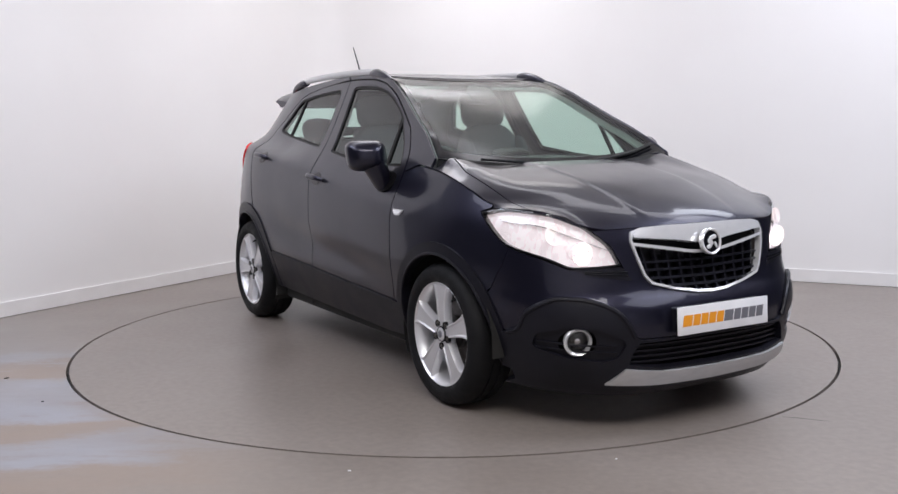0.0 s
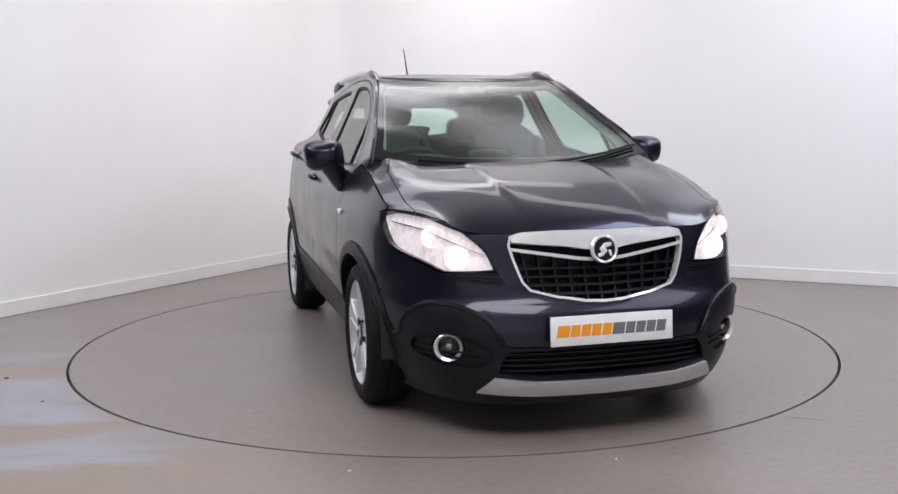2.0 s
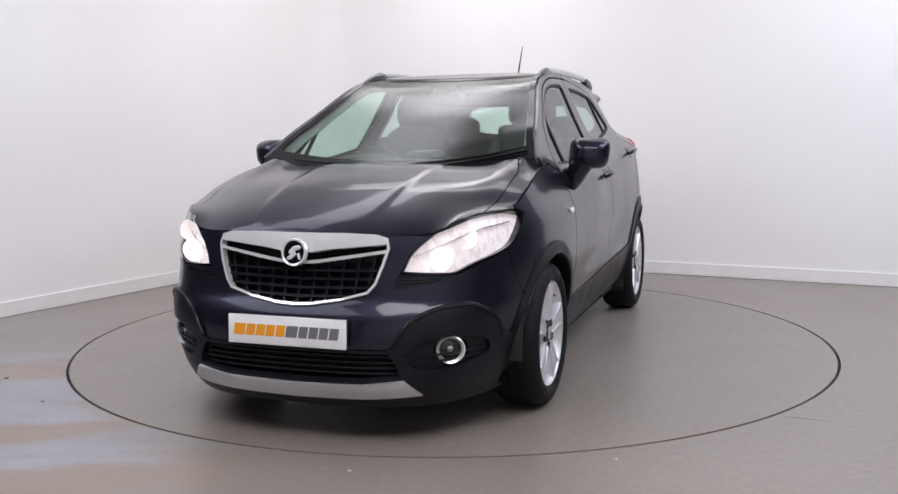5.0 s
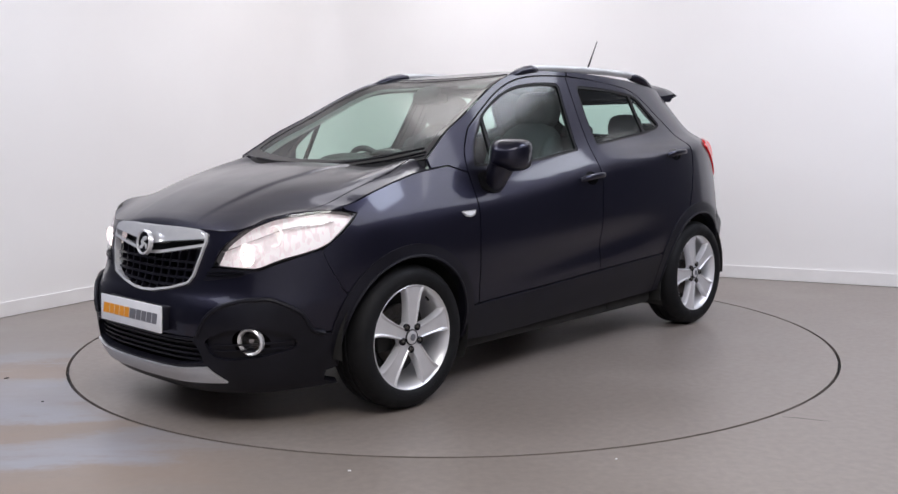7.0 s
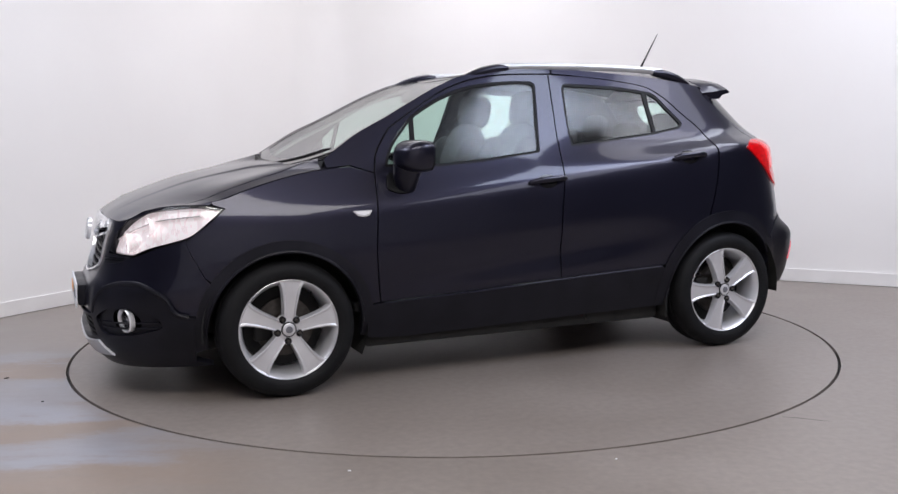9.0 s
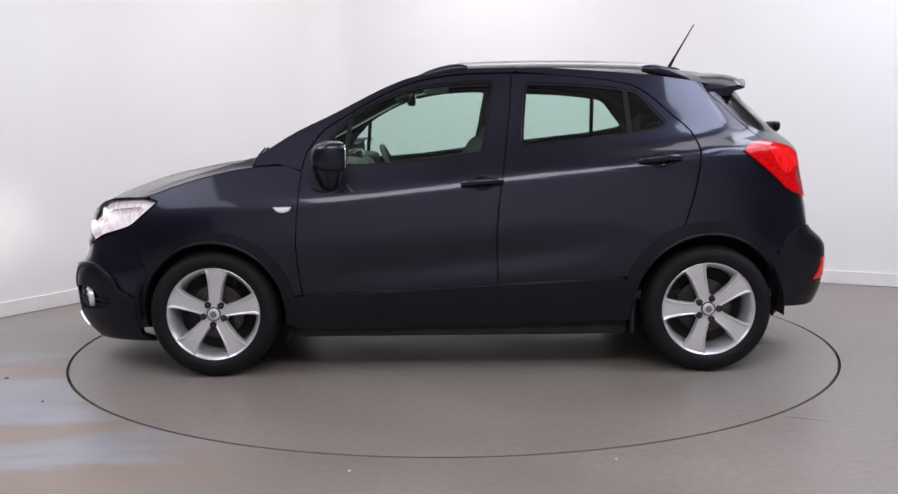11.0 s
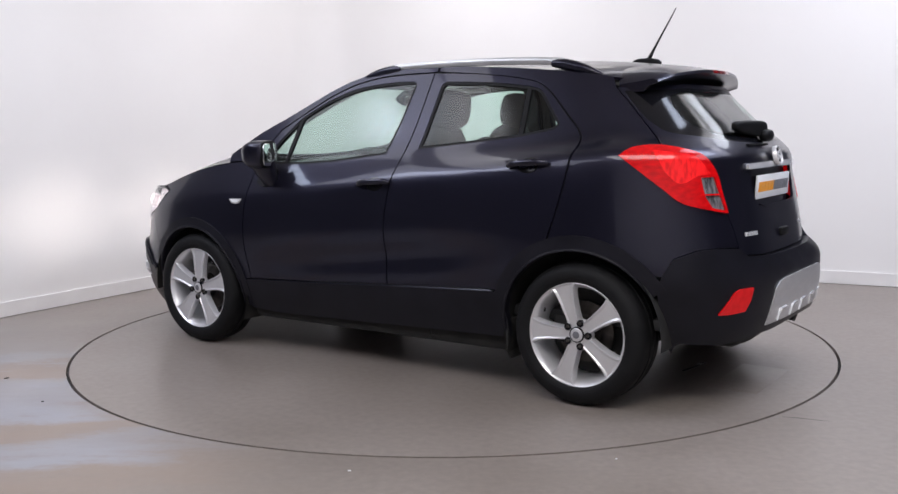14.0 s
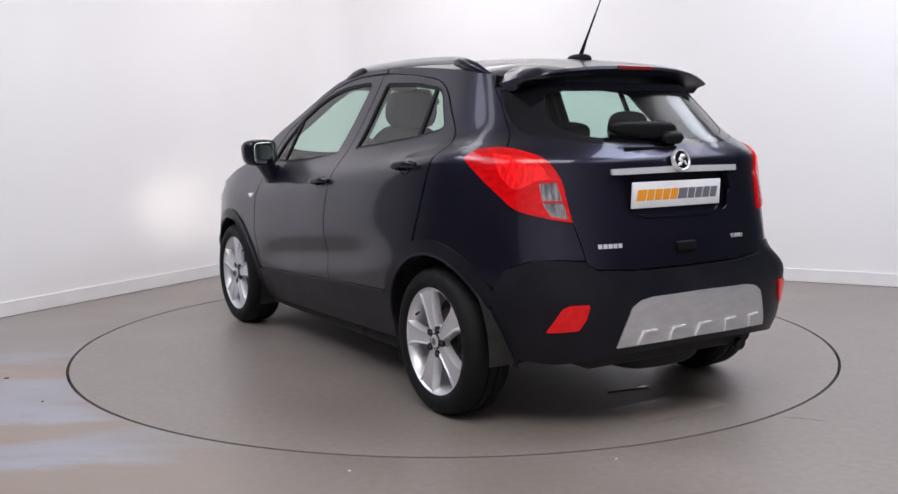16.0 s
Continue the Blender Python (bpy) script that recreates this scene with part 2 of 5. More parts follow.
def tube_bm(points, radius, sides=8, taper=None, flat=1.0):
    """A round bar along points; taper gives the radius factor at each."""
    bm = bmesh.new()
    pts = [Vector(p) for p in points]
    rings = []
    for i, p in enumerate(pts):
        d = (pts[min(i + 1, len(pts) - 1)] - pts[max(i - 1, 0)]).normalized()
        a = d.cross(Vector((0, 0, 1)))
        if a.length < 1e-3:
            a = d.cross(Vector((0, 1, 0)))
        a.normalize()
        b = d.cross(a)
        r = radius * (taper[i] if taper else 1)
        rings.append([bm.verts.new(p + a * r * math.cos(2 * math.pi * k / sides) + b * r * flat * math.sin(2 * math.pi * k / sides)) for k in range(sides)])
    for p, q in zip(rings, rings[1:]):
        for k in range(sides):
            bm.faces.new((p[k], p[(k + 1) % sides], q[(k + 1) % sides], q[k]))
    bm.faces.new(rings[0])
    bm.faces.new(rings[-1][::-1])
    return bm

# ---- the room ----
CORNER = Vector((-1.25, 4.03, 0))
LEFT_END = CORNER + Vector((-1.33, -2.31, 0)).normalized() * 4.05
RIGHT_END = CORNER + Vector((1.77, -0.89, 0)).normalized() * 5.6
ROUND = 0.45


def room_outline():
    """The two white walls with a rounded corner between them."""
    a = (LEFT_END - CORNER).normalized()
    b = (RIGHT_END - CORNER).normalized()
    pts = [LEFT_END]
    for i in range(13):
        t = i / 12
        p = CORNER + a * ROUND
        q = CORNER + b * ROUND
        pts.append(p * (1 - t) ** 2 + CORNER * 2 * t * (1 - t) + q * t * t)
    pts.append(RIGHT_END)
    return pts


def strip_bm(pts, z0, z1, thick, centre=Vector((0.5, -2, 0))):
    """An upright band of some thickness along pts, its face towards the room."""
    bm = bmesh.new()
    cols = []
    for i, p in enumerate(pts):
        d = (pts[min(i + 1, len(pts) - 1)] - pts[max(i - 1, 0)]).normalized()
        n = Vector((-d.y, d.x, 0))
        if n.dot(centre - p) > 0:
            n = -n
        cols.append([bm.verts.new(p + n * o + Vector((0, 0, z))) for o, z in ((0, z0), (0, z1), (thick, z1), (thick, z0))])
    for p, q in zip(cols, cols[1:]):
        for k in range(4):
            bm.faces.new((p[k], p[(k + 1) % 4], q[(k + 1) % 4], q[k]))
    bm.faces.new(cols[0])
    bm.faces.new(cols[-1][::-1])
    return bm


def structure(ob, label):
    return tagged(ob, label, "structure", kind="structure")


def build_room():
    pts = room_outline()
    structure(mesh_object("wall_north", strip_bm(pts, 0, CEIL, 0.15), WALL), "plain white painted studio wall with rounded corner")
    base = strip_bm(pts, 0.004, 0.105, -0.014)
    structure(mesh_object("baseboard", base, SKIRT), "white skirting board along the studio wall")
    # unseen dark walls, added to keep reflections in the car's sides dark
    west = [LEFT_END, Vector((-7.5, 0.4, 0)), Vector((-7.5, -7.6, 0))]
    structure(mesh_object("wall_west", strip_bm(west, 0, CEIL, 0.15), UNSEENDARK), "unseen dark wall, added to darken reflections in the car")
    east = [RIGHT_END, Vector((9.5, 1.4, 0)), Vector((9.5, -7.6, 0))]
    structure(mesh_object("wall_east", strip_bm(east, 0, CEIL, 0.15), UNSEENDARK), "unseen dark wall, added to darken reflections in the car")
    # unseen pale wall, added to brighten reflections in nose and tail
    structure(mesh_object("wall_south", box_bm(-3.5, 9.6, -7.75, -7.603, 0, CEIL), UNSEENPALE), "unseen pale wall behind the camera, added to brighten reflections")
    structure(mesh_object("wall_south_west", box_bm(-7.6, -3.503, -7.75, -7.603, 0, CEIL), UNSEENDARK), "unseen dark wall, added to darken reflections in the car")
    structure(mesh_object("ceiling", box_bm(-9, 13, -13, 6, CEIL, CEIL + 0.1), CEILING), "plain white studio ceiling")
    # floor with a round pit for the turntable
    bm = bmesh.new()
    n = 160
    inner = [bm.verts.new((RING.x + PIT * math.cos(2 * math.pi * i / n), RING.y + PIT * math.sin(2 * math.pi * i / n), 0)) for i in range(n)]
    low = [bm.verts.new((v.co.x, v.co.y, -0.05)) for v in inner]
    outer = [bm.verts.new((RING.x + 18 * math.cos(2 * math.pi * i / n), RING.y + 18 * math.sin(2 * math.pi * i / n), 0)) for i in range(n)]
    for i in range(n):
        j = (i + 1) % n
        bm.faces.new((inner[i], inner[j], outer[j], outer[i]))
        bm.faces.new((low[i], low[j], inner[j], inner[i]))
    bm.faces.new(low)
    structure(mesh_object("floor", bm, FLOOR, angle=30), "grey painted concrete floor with painted-in blue sheen and brown streaks")
    # gap between floor and disc: a black ring under floor level paints its shade
    bm = bmesh.new()
    prof = ((DISC_R + 0.0005, -0.030), (PIT - 0.0005, -0.030), (PIT - 0.0005, -0.038), (DISC_R + 0.0005, -0.038))
    rings = [[bm.verts.new((RING.x + r * math.cos(2 * math.pi * i / n), RING.y + r * math.sin(2 * math.pi * i / n), z)) for r, z in prof] for i in range(n)]
    for i in range(n):
        for k in range(4):
            bm.faces.new((rings[i][k], rings[i][(k + 1) % 4], rings[(i + 1) % n][(k + 1) % 4], rings[(i + 1) % n][k]))
    structure(mesh_object("trim", bm, BLACK), "black ring painting the shade of the gap round the turntable")


RING = Vector((0.009, 0.02, 0))
DISC_R, PIT = 2.206, 2.222


def build_turntable():
    bm = bmesh.new()
    n = 160
    top = [bm.verts.new((DISC_R * math.cos(2 * math.pi * i / n), DISC_R * math.sin(2 * math.pi * i / n), 0)) for i in range(n)]
    rim = [bm.verts.new((v.co.x, v.co.y, -0.04)) for v in top]
    bm.faces.new(top)
    bm.faces.new(rim[::-1])
    for i in range(n):
        bm.faces.new((top[i], rim[i], rim[(i + 1) % n], top[(i + 1) % n]))
    ob = mesh_object("turntable", bm, DISC, angle=30)
    # a service hatch and a slot let into the disc
    part("hatch", box_bm(-1.965, -1.72, -0.25, 0.305, -0.02, 0.0006, 0.0002), DISC, ob, "flat hatch plate of the turntable")
    slot = box_bm(-0.006, 0.006, -0.115, 0.115, -0.01, 0.003)
    slot.transform(pose(-1.527, -0.045, 0, 0, 0, -10))
    part("slot", slot, BLACK, ob)
    strip = box_bm(-0.012, 0.012, -0.03, 0.03, -0.01, 0.005, 0.001)
    strip.transform(pose(-1.535, -0.13, 0, 0, 0, -10))
    part("metal_strip", strip, CHROME, ob)
    return tagged(ob, "round grey painted turntable flush with the studio floor", "turntable")


def build_floor_marks():
    crack = tube_bm([(1.40, -1.690, -0.001), (1.50, -1.727, -0.001), (1.60, -1.772, -0.001), (1.72, -1.818, -0.001)], 0.003, 6, [0.3, 1, 0.8, 0.3], 0.6)
    structure(mesh_object("trim", crack, BLACK), "fine dark crack in the floor paint")
    for x, y, r, material in ((-0.388, -2.333, 0.006, WHITE), (0.63, -2.235, 0.005, WHITE), (-2.327, -0.898, 0.011, BLACK), (-1.95, -1.35, 0.006, BLACK)):
        chip = pillow_bm((r * 2.4, r * 1.5, 0.004), pose(x, y, 0.0015, 0, 0, 30), 2.4, 2)
        tagged(mesh_object("paint_chip", chip, material), "tiny chip of paint lying on the floor", "debris")


build_room()
build_floor_marks()
turntable = build_turntable()

# ---- the car's surface: x ahead, y to its left, z up, origin on the ground midway between the axles ----
from mathutils.geometry import delaunay_2d_cdt

X0, XF, XR, HALF, POW = 0.9, 2.1, 2.0, 0.885, 3.4


def soft_min(a, b, k):
    return 0.5 * (a + b - np.sqrt((a - b) ** 2 + k * k))


def spline(xs, ys):
    """A smooth curve through a few knots, without overshoot."""
    xs, ys = np.array(xs, float), np.array(ys, float)
    if xs[0] > xs[-1]:
        xs, ys = xs[::-1], ys[::-1]
    h, d = np.diff(xs), np.diff(ys) / np.diff(xs)
    m = np.empty(len(xs))
    m[0], m[-1] = d[0], d[-1]
    for i in range(1, len(xs) - 1):
        m[i] = 0 if d[i - 1] * d[i] <= 0 else (h[i - 1] + h[i]) * 3 / ((2 * h[i] + h[i - 1]) / d[i - 1] + (h[i] + 2 * h[i - 1]) / d[i])

    def f(x):
        x = np.clip(np.asarray(x, float), xs[0], xs[-1])
        i = np.clip(np.searchsorted(xs, x) - 1, 0, len(h) - 1)
        t = (x - xs[i]) / h[i]
        return ((1 + 2 * t) * (1 - t) ** 2 * ys[i] + t * (1 - t) ** 2 * h[i] * m[i] + t * t * (3 - 2 * t) * ys[i + 1] + t * t * (t - 1) * h[i] * m[i + 1])
    return f


nose = spline([0.10, 0.2, 0.3, 0.45, 0.53, 0.60, 0.66, 0.72, 0.80, 0.86, 1.0, 1.2], [1.99, 2.108, 2.153, 2.158, 2.143, 2.10, 2.08, 2.07, 2.05, 2.03, 1.995, 1.945])
tail = spline([0.15, 0.3, 0.43, 0.58, 0.70, 0.80, 0.88, 1.05, 1.12, 1.19, 1.28, 1.415, 1.5, 1.62],
              [1.83, 1.91, 1.96, 1.97, 1.955, 1.94, 1.925, 1.895, 1.89, 1.84, 1.75, 1.615, 1.535, 1.42])


def width(x, z):
    """Half the body's width: doors, a shoulder that rises to the rear, and the leaning windows."""
    a = HALF + 0.002 - np.where(z < 0.7, 0.055 * ((z - 0.7) / 0.35) ** 2, 0.02 * ((z - 0.7) / 0.3) ** 2)
    a = a - 0.022 * np.exp(-((z - 0.60 + 0.10 * x) / 0.085) ** 2) * np.exp(-(x / 0.75) ** 4)
    zc = 0.985 - 0.12 * np.clip(x, -1.4, 1.2)
    steep = 0.93 + 1.4 / (1 + np.exp((x + 0.75) / 0.15))
    b = 0.872 - steep * (z - zc)
    t = 0.740 - 0.47 * (z - 1.14)
    top = -soft_min(-b, -t, 0.055)
    return soft_min(a, top, 0.035)


def half_plan():
    k = 0.5 ** (1 / POW)

    def quarter(length):
        y = np.linspace(0, k, 1500)
        x = np.linspace(k, 0, 1500)[1:]
        return np.concatenate([(1 - y ** POW) ** (1 / POW), x]) * length, np.concatenate([y, (1 - x ** POW) ** (1 / POW)]) * HALF
    fx, fy = quarter(XF - X0)
    rx, ry = quarter(XR - X0)
    mx = np.linspace(X0, -X0, 1500)[1:-1]
    x = np.concatenate([fx + X0, mx, -(rx[::-1] + X0)])
    y = np.concatenate([fy, np.full(len(mx), HALF), ry[::-1]])
    s = np.concatenate([[0], np.cumsum(np.hypot(np.diff(x), np.diff(y)))])
    return s, x, y


PS, PX, PY = half_plan()
S_END = PS[-1]


def skin(s, z):
    """The body's side, nose and tail: s runs from the nose's middle round the left side to the tail's middle; negative s is the right side."""
    s, z = np.asarray(s, float), np.asarray(z, float)
    side = np.where(s < 0, -1.0, 1.0)
    a = np.abs(s)
    over = a > S_END
    side = np.where(over, -side, side)
    a = np.where(over, 2 * S_END - a, a)
    xr, yr = np.interp(a, PS, PX), np.interp(a, PS, PY)
    x = np.where(xr > X0, X0 + (xr - X0) * (nose(z) - X0) / (XF - X0), np.where(xr < -X0, -X0 + (xr + X0) * (tail(z) - X0) / (XR - X0), xr))
    return np.stack([x, side * yr / HALF * width(x, z), z], -1)


def X(x, z):
    """The place on the left side at x."""
    k = (nose(z) - X0) / (XF - X0) if x > X0 else (tail(z) - X0) / (XR - X0)
    xr = X0 + (x - X0) / k if x > X0 else (-X0 + (x + X0) / k if x < -X0 else x)
    return (float(np.interp(-xr, -PX, PS)), z)


def F(y, z):
    """The place on the nose at y."""
    lo, hi = 0.0, 1.6
    for _ in range(40):
        m = (lo + hi) / 2
        if skin(m, z)[1] < abs(y):
            lo = m
        else:
            hi = m
    return (math.copysign(lo, y) if y else 0.0, z)


def B(y, z):
    """The place on the tail at y."""
    lo, hi = S_END - 1.5, S_END
    for _ in range(40):
        m = (lo + hi) / 2
        if skin(m, z)[1] > abs(y):
            lo = m
        else:
            hi = m
    return (lo if y >= 0 else 2 * S_END - lo, z)


def crowned(centre, edge, power=2.0):
    """A patch between its middle line and its two edges; u from -1 to 1 across, v along."""
    def f(u, v):
        u, v = np.asarray(u, float), np.asarray(v, float)
        c, e = centre(v), edge(v)
        k = np.abs(u) ** power
        return np.stack([c[..., 0] + (e[..., 0] - c[..., 0]) * k, u * e[..., 1], c[..., 2] + (e[..., 2] - c[..., 2]) * k], -1)
    return f


def inside(pts, poly):
    x, y = pts[:, 0], pts[:, 1]
    r = np.zeros(len(pts), bool)
    for (x1, y1), (x2, y2) in zip(poly, np.roll(poly, -1, 0)):
        c = (y1 > y) != (y2 > y)
        r ^= c & (x < (x2 - x1) * (y - y1) / (y2 - y1 + 1e-15) + x1)
    return r


def dense(poly, step):
    out = []
    for p, q in zip(poly, poly[1:] + poly[:1]):
        n = max(1, int(math.ceil(math.hypot(q[0] - p[0], q[1] - p[1]) / step)))
        out += [(p[0] + (q[0] - p[0]) * i / n, p[1] + (q[1] - p[1]) * i / n) for i in range(n)]
    return out


def rounded(poly, r, n=4):
    """The outline with its corners rounded off."""
    out = []
    for a, b, c in zip(poly[-1:] + poly[:-1], poly, poly[1:] + poly[:1]):
        a, b, c = Vector(a), Vector(b), Vector(c)
        la, lc = (a - b).length, (c - b).length
        if la < 1e-6 or lc < 1e-6:
            continue
        p = b + (a - b) / la * min(r, la * 0.45)
        q = b + (c - b) / lc * min(r, lc * 0.45)
        for i in range(n + 1):
            t = i / n
            m = p * (1 - t) ** 2 + b * 2 * t * (1 - t) + q * t * t
            out.append((m.x, m.y))
    return out


def curve(pts, n=5):
    """A smooth line through a few points."""
    p = [Vector(q) for q in pts]
    p = [p[0] * 2 - p[1]] + p + [p[-1] * 2 - p[-2]]
    out = []
    for a, b, c, d in zip(p, p[1:], p[2:], p[3:]):
        for i in range(n):
            t = i / n
            m = 0.5 * (2 * b + (c - a) * t + (2 * a - 5 * b + 4 * c - d) * t * t + (3 * b - a - 3 * c + d) * t ** 3)
            out.append((m.x, m.y))
    return out + [(p[-2].x, p[-2].y)]


def shrink(poly, d):
    """The outline moved inwards by d (outwards when negative)."""
    area = sum(a[0] * b[1] - b[0] * a[1] for a, b in zip(poly, poly[1:] + poly[:1]))
    g = 1 if area > 0 else -1
    out = []
    for a, b, c in zip(poly[-1:] + poly[:-1], poly, poly[1:] + poly[:1]):
        e, f = Vector((b[0] - a[0], b[1] - a[1])), Vector((c[0] - b[0], c[1] - b[1]))
        if e.length < 1e-7 or f.length < 1e-7:
            continue
        n1, n2 = Vector((-e.y, e.x)).normalized() * g, Vector((-f.y, f.x)).normalized() * g
        n = n1 + n2
        n = n / max(0.5, n.length_squared / 2)
        out.append((b[0] + n.x * d, b[1] + n.y * d))
    return out


CENTRE = np.array([0.0, 0.0, 0.72])


def surface(f, a, b, off, flip, eps=0.003, scale=(1, 1)):
    p = f(a, b)
    du = f(a + eps * scale[0], b) - f(a - eps * scale[0], b)
    dv = f(a, b + eps * scale[1]) - f(a, b - eps * scale[1])
    n = np.cross(du, dv)
    n /= np.linalg.norm(n, axis=-1, keepdims=True) + 1e-12
    n *= np.where((n * (p - CENTRE)).sum(-1, keepdims=True) < 0, -1.0, 1.0)
    if callable(off):
        off = off(a, b)[:, None]
    q = p + n * off
    if flip:
        q, n = q * [1, -1, 1], n * [1, -1, 1]
    return q, n


def panel(name, outline, material, parent, holes=(), f=None, off=0.0, lip=0.014, step=0.035, right=False, label="", scale=(1, 1)):
    """A piece of the car's skin, cut out along an outline, with its edges turned in."""
    f = f or skin
    sc = np.array(scale, float)
    loops = [[(p[0] / sc[0], p[1] / sc[1]) for p in dense([(p[0] * 1.0, p[1] * 1.0) for p in poly], step * 0.7)] for poly in [[(p[0] * sc[0], p[1] * sc[1]) for p in o] for o in [outline, *holes]]]
    pts, edges = [], []
    for lp in loops:
        i0 = len(pts)
        pts += [(p[0] * sc[0], p[1] * sc[1]) for p in lp]
        edges += [(i0 + i, i0 + (i + 1) % len(lp)) for i in range(len(lp))]
    rim = np.array(pts)
    polys = []
    i0 = 0
    for lp in loops:
        polys.append(rim[i0:i0 + len(lp)])
        i0 += len(lp)
    lo, hi = rim.min(0), rim.max(0)
    gx, gy = np.meshgrid(np.arange(lo[0] + step / 2, hi[0], step), np.arange(lo[1] + step / 2, hi[1], step))
    gx[1::2] += step / 2
    grid = np.stack([gx.ravel(), gy.ravel()], -1)

    def within(q):
        r = inside(q, polys[0])
        for h in polys[1:]:
            r &= ~inside(q, h)
        return r
    grid = grid[within(grid)] if len(grid) else grid
    if len(grid):
        near = np.array([np.min(np.hypot(*(rim - g).T)) for g in grid])
        grid = grid[near > step * 0.45]
    vs, es, fs, _, _, _ = delaunay_2d_cdt([Vector(p) for p in pts] + [Vector(p) for p in grid], edges, [], 0, 1e-6)
    v2 = np.array([(v.x, v.y) for v in vs])
    tri = [t for t in fs]
    mid = np.array([v2[list(t)].mean(0) for t in tri])
    keep = within(mid)
    tri = [t for t, k in zip(tri, keep) if k]
    co, no = surface(f, v2[:, 0] / sc[0], v2[:, 1] / sc[1], off, right, scale=(1 / sc[0], 1 / sc[1]))
    verts = [tuple(c) for c in co]
    faces, count = [], {}
    for t in tri:
        a, b, c = (co[i] for i in t)
        if np.dot(np.cross(b - a, c - a), no[t[0]]) < 0:
            t = t[::-1]
        faces.append(tuple(t))
        for i in range(3):
            e = (t[i], t[(i + 1) % 3])
            count[e] = count.get(e, 0) + 1
    n_top = len(faces)
    if lip:
        top, low = {}, {}
        for a, b in [e for e in count if (e[1], e[0]) not in count]:
            for i in (a, b):
                if i not in top:
                    top[i] = len(verts)
                    verts.append(tuple(co[i]))
                    low[i] = len(verts)
                    verts.append(tuple(co[i] - no[i] * lip))
            faces.append((top[b], top[a], low[a], low[b]))
    me = bpy.data.meshes.new(name)
    me.from_pydata(verts, [], faces)
    me.materials.append(material)
    me.polygons.foreach_set("use_smooth", [i < n_top for i in range(len(faces))])
    normals = []
    for i, t in enumerate(faces):
        normals += [tuple(no[k]) for k in t] if i < n_top else [(0, 0, 0)] * len(t)
    me.normals_split_custom_set(normals)
    me.update()
    ob = new(name, me)
    ob.parent = parent
    if label:
        tagged(ob, label)
    return ob


def both(name, outline, material, parent, **k):
    return [panel(name, outline, material, parent, right=r, **k) for r in (False, True)]


def arc(cx, cz, r, a0, a1, n=14):
    return [(cx + r * math.cos(radians(a0 + (a1 - a0) * i / n)), cz + r * math.sin(radians(a0 + (a1 - a0) * i / n))) for i in range(n + 1)]


def xs(pts):
    return [X(*p) for p in pts]


car = new("car")
tagged(car, "dark blue-black metallic compact crossover car with silver alloy wheels", "car")

# ---- lines of the body in side view ----
AXLE_F, AXLE_R, HUB = 1.278, -1.278, 0.332
ARCH_F, ARCH_R = 0.425, 0.452
roof_z = spline([1.16, 1.09, 1.0, 0.85, 0.69, 0.535, 0.38, 0.23, 0.1, -0.1, -0.4, -0.7, -1.0, -1.25, -1.42], [1.085, 1.113, 1.168, 1.262, 1.338, 1.418, 1.495, 1.55, 1.573, 1.588, 1.588, 1.572, 1.545, 1.512, 1.482])
hood_z = spline([0.95, 1.135, 1.294, 1.454, 1.60, 1.72, 1.83], [1.094, 1.074, 1.040, 0.994, 0.947, 0.934, 0.91])


def on_side(x, z):
    return skin(*X(float(x), float(z)))


def roof_line(x0, x1, n=12, drop=0.0):
    return [(x, float(roof_z(x)) - drop) for x in np.linspace(x0, x1, n)]


GAP = 0.0035
DOOR_FRONT = curve([(0.812, 1.06), (0.823, 0.926), (0.838, 0.70), (0.83, 0.55), (0.815, 0.425)])
DOOR_MID = curve([(-0.285, 1.562), (-0.265, 1.36), (-0.245, 1.195), (-0.215, 0.995), (-0.188, 0.76), (-0.193, 0.475)])
DOOR_REAR = curve([(-0.50, 1.552), (-0.667, 1.536), (-0.845, 1.510), (-0.935, 1.483), (-1.02, 1.426), (-1.104, 1.345), (-1.187, 1.27), (-1.224, 1.21), (-1.228, 1.14), (-1.215, 1.045), (-1.185, 0.915), (-1.138, 0.765)])
ARCH_REAR_FRONT = arc(AXLE_R, HUB, ARCH_R, 71, 22, 8)
DOOR_TOP_F = curve([(0.70, 1.275), (0.546, 1.368), (0.396, 1.452), (0.245, 1.512), (0.092, 1.545), (-0.061, 1.558), (-0.285, 1.562)])
A_LOW = [(0.812, 1.06), (0.785, 1.16), (0.70, 1.275)]

front_door = curve(A_LOW) + DOOR_TOP_F[1:] + DOOR_MID[1:] + [(0.3, 0.448)] + DOOR_FRONT[::-1][:-1]
rear_door = [(p[0], p[1]) for p in DOOR_MID[::-1]] + DOOR_REAR + ARCH_REAR_FRONT[1:] + [(-0.84, 0.505)]
win_f = curve([(0.752, 1.085), (0.735, 1.14), (0.69, 1.212), (0.625, 1.28), (0.56, 1.343), (0.40, 1.431), (0.24, 1.487), (0.09, 1.512), (-0.063, 1.522), (-0.165, 1.521)]) + [(-0.192, 1.505), (-0.155, 1.297), (-0.122, 1.142), (0.22, 1.10), (0.46, 1.082)]
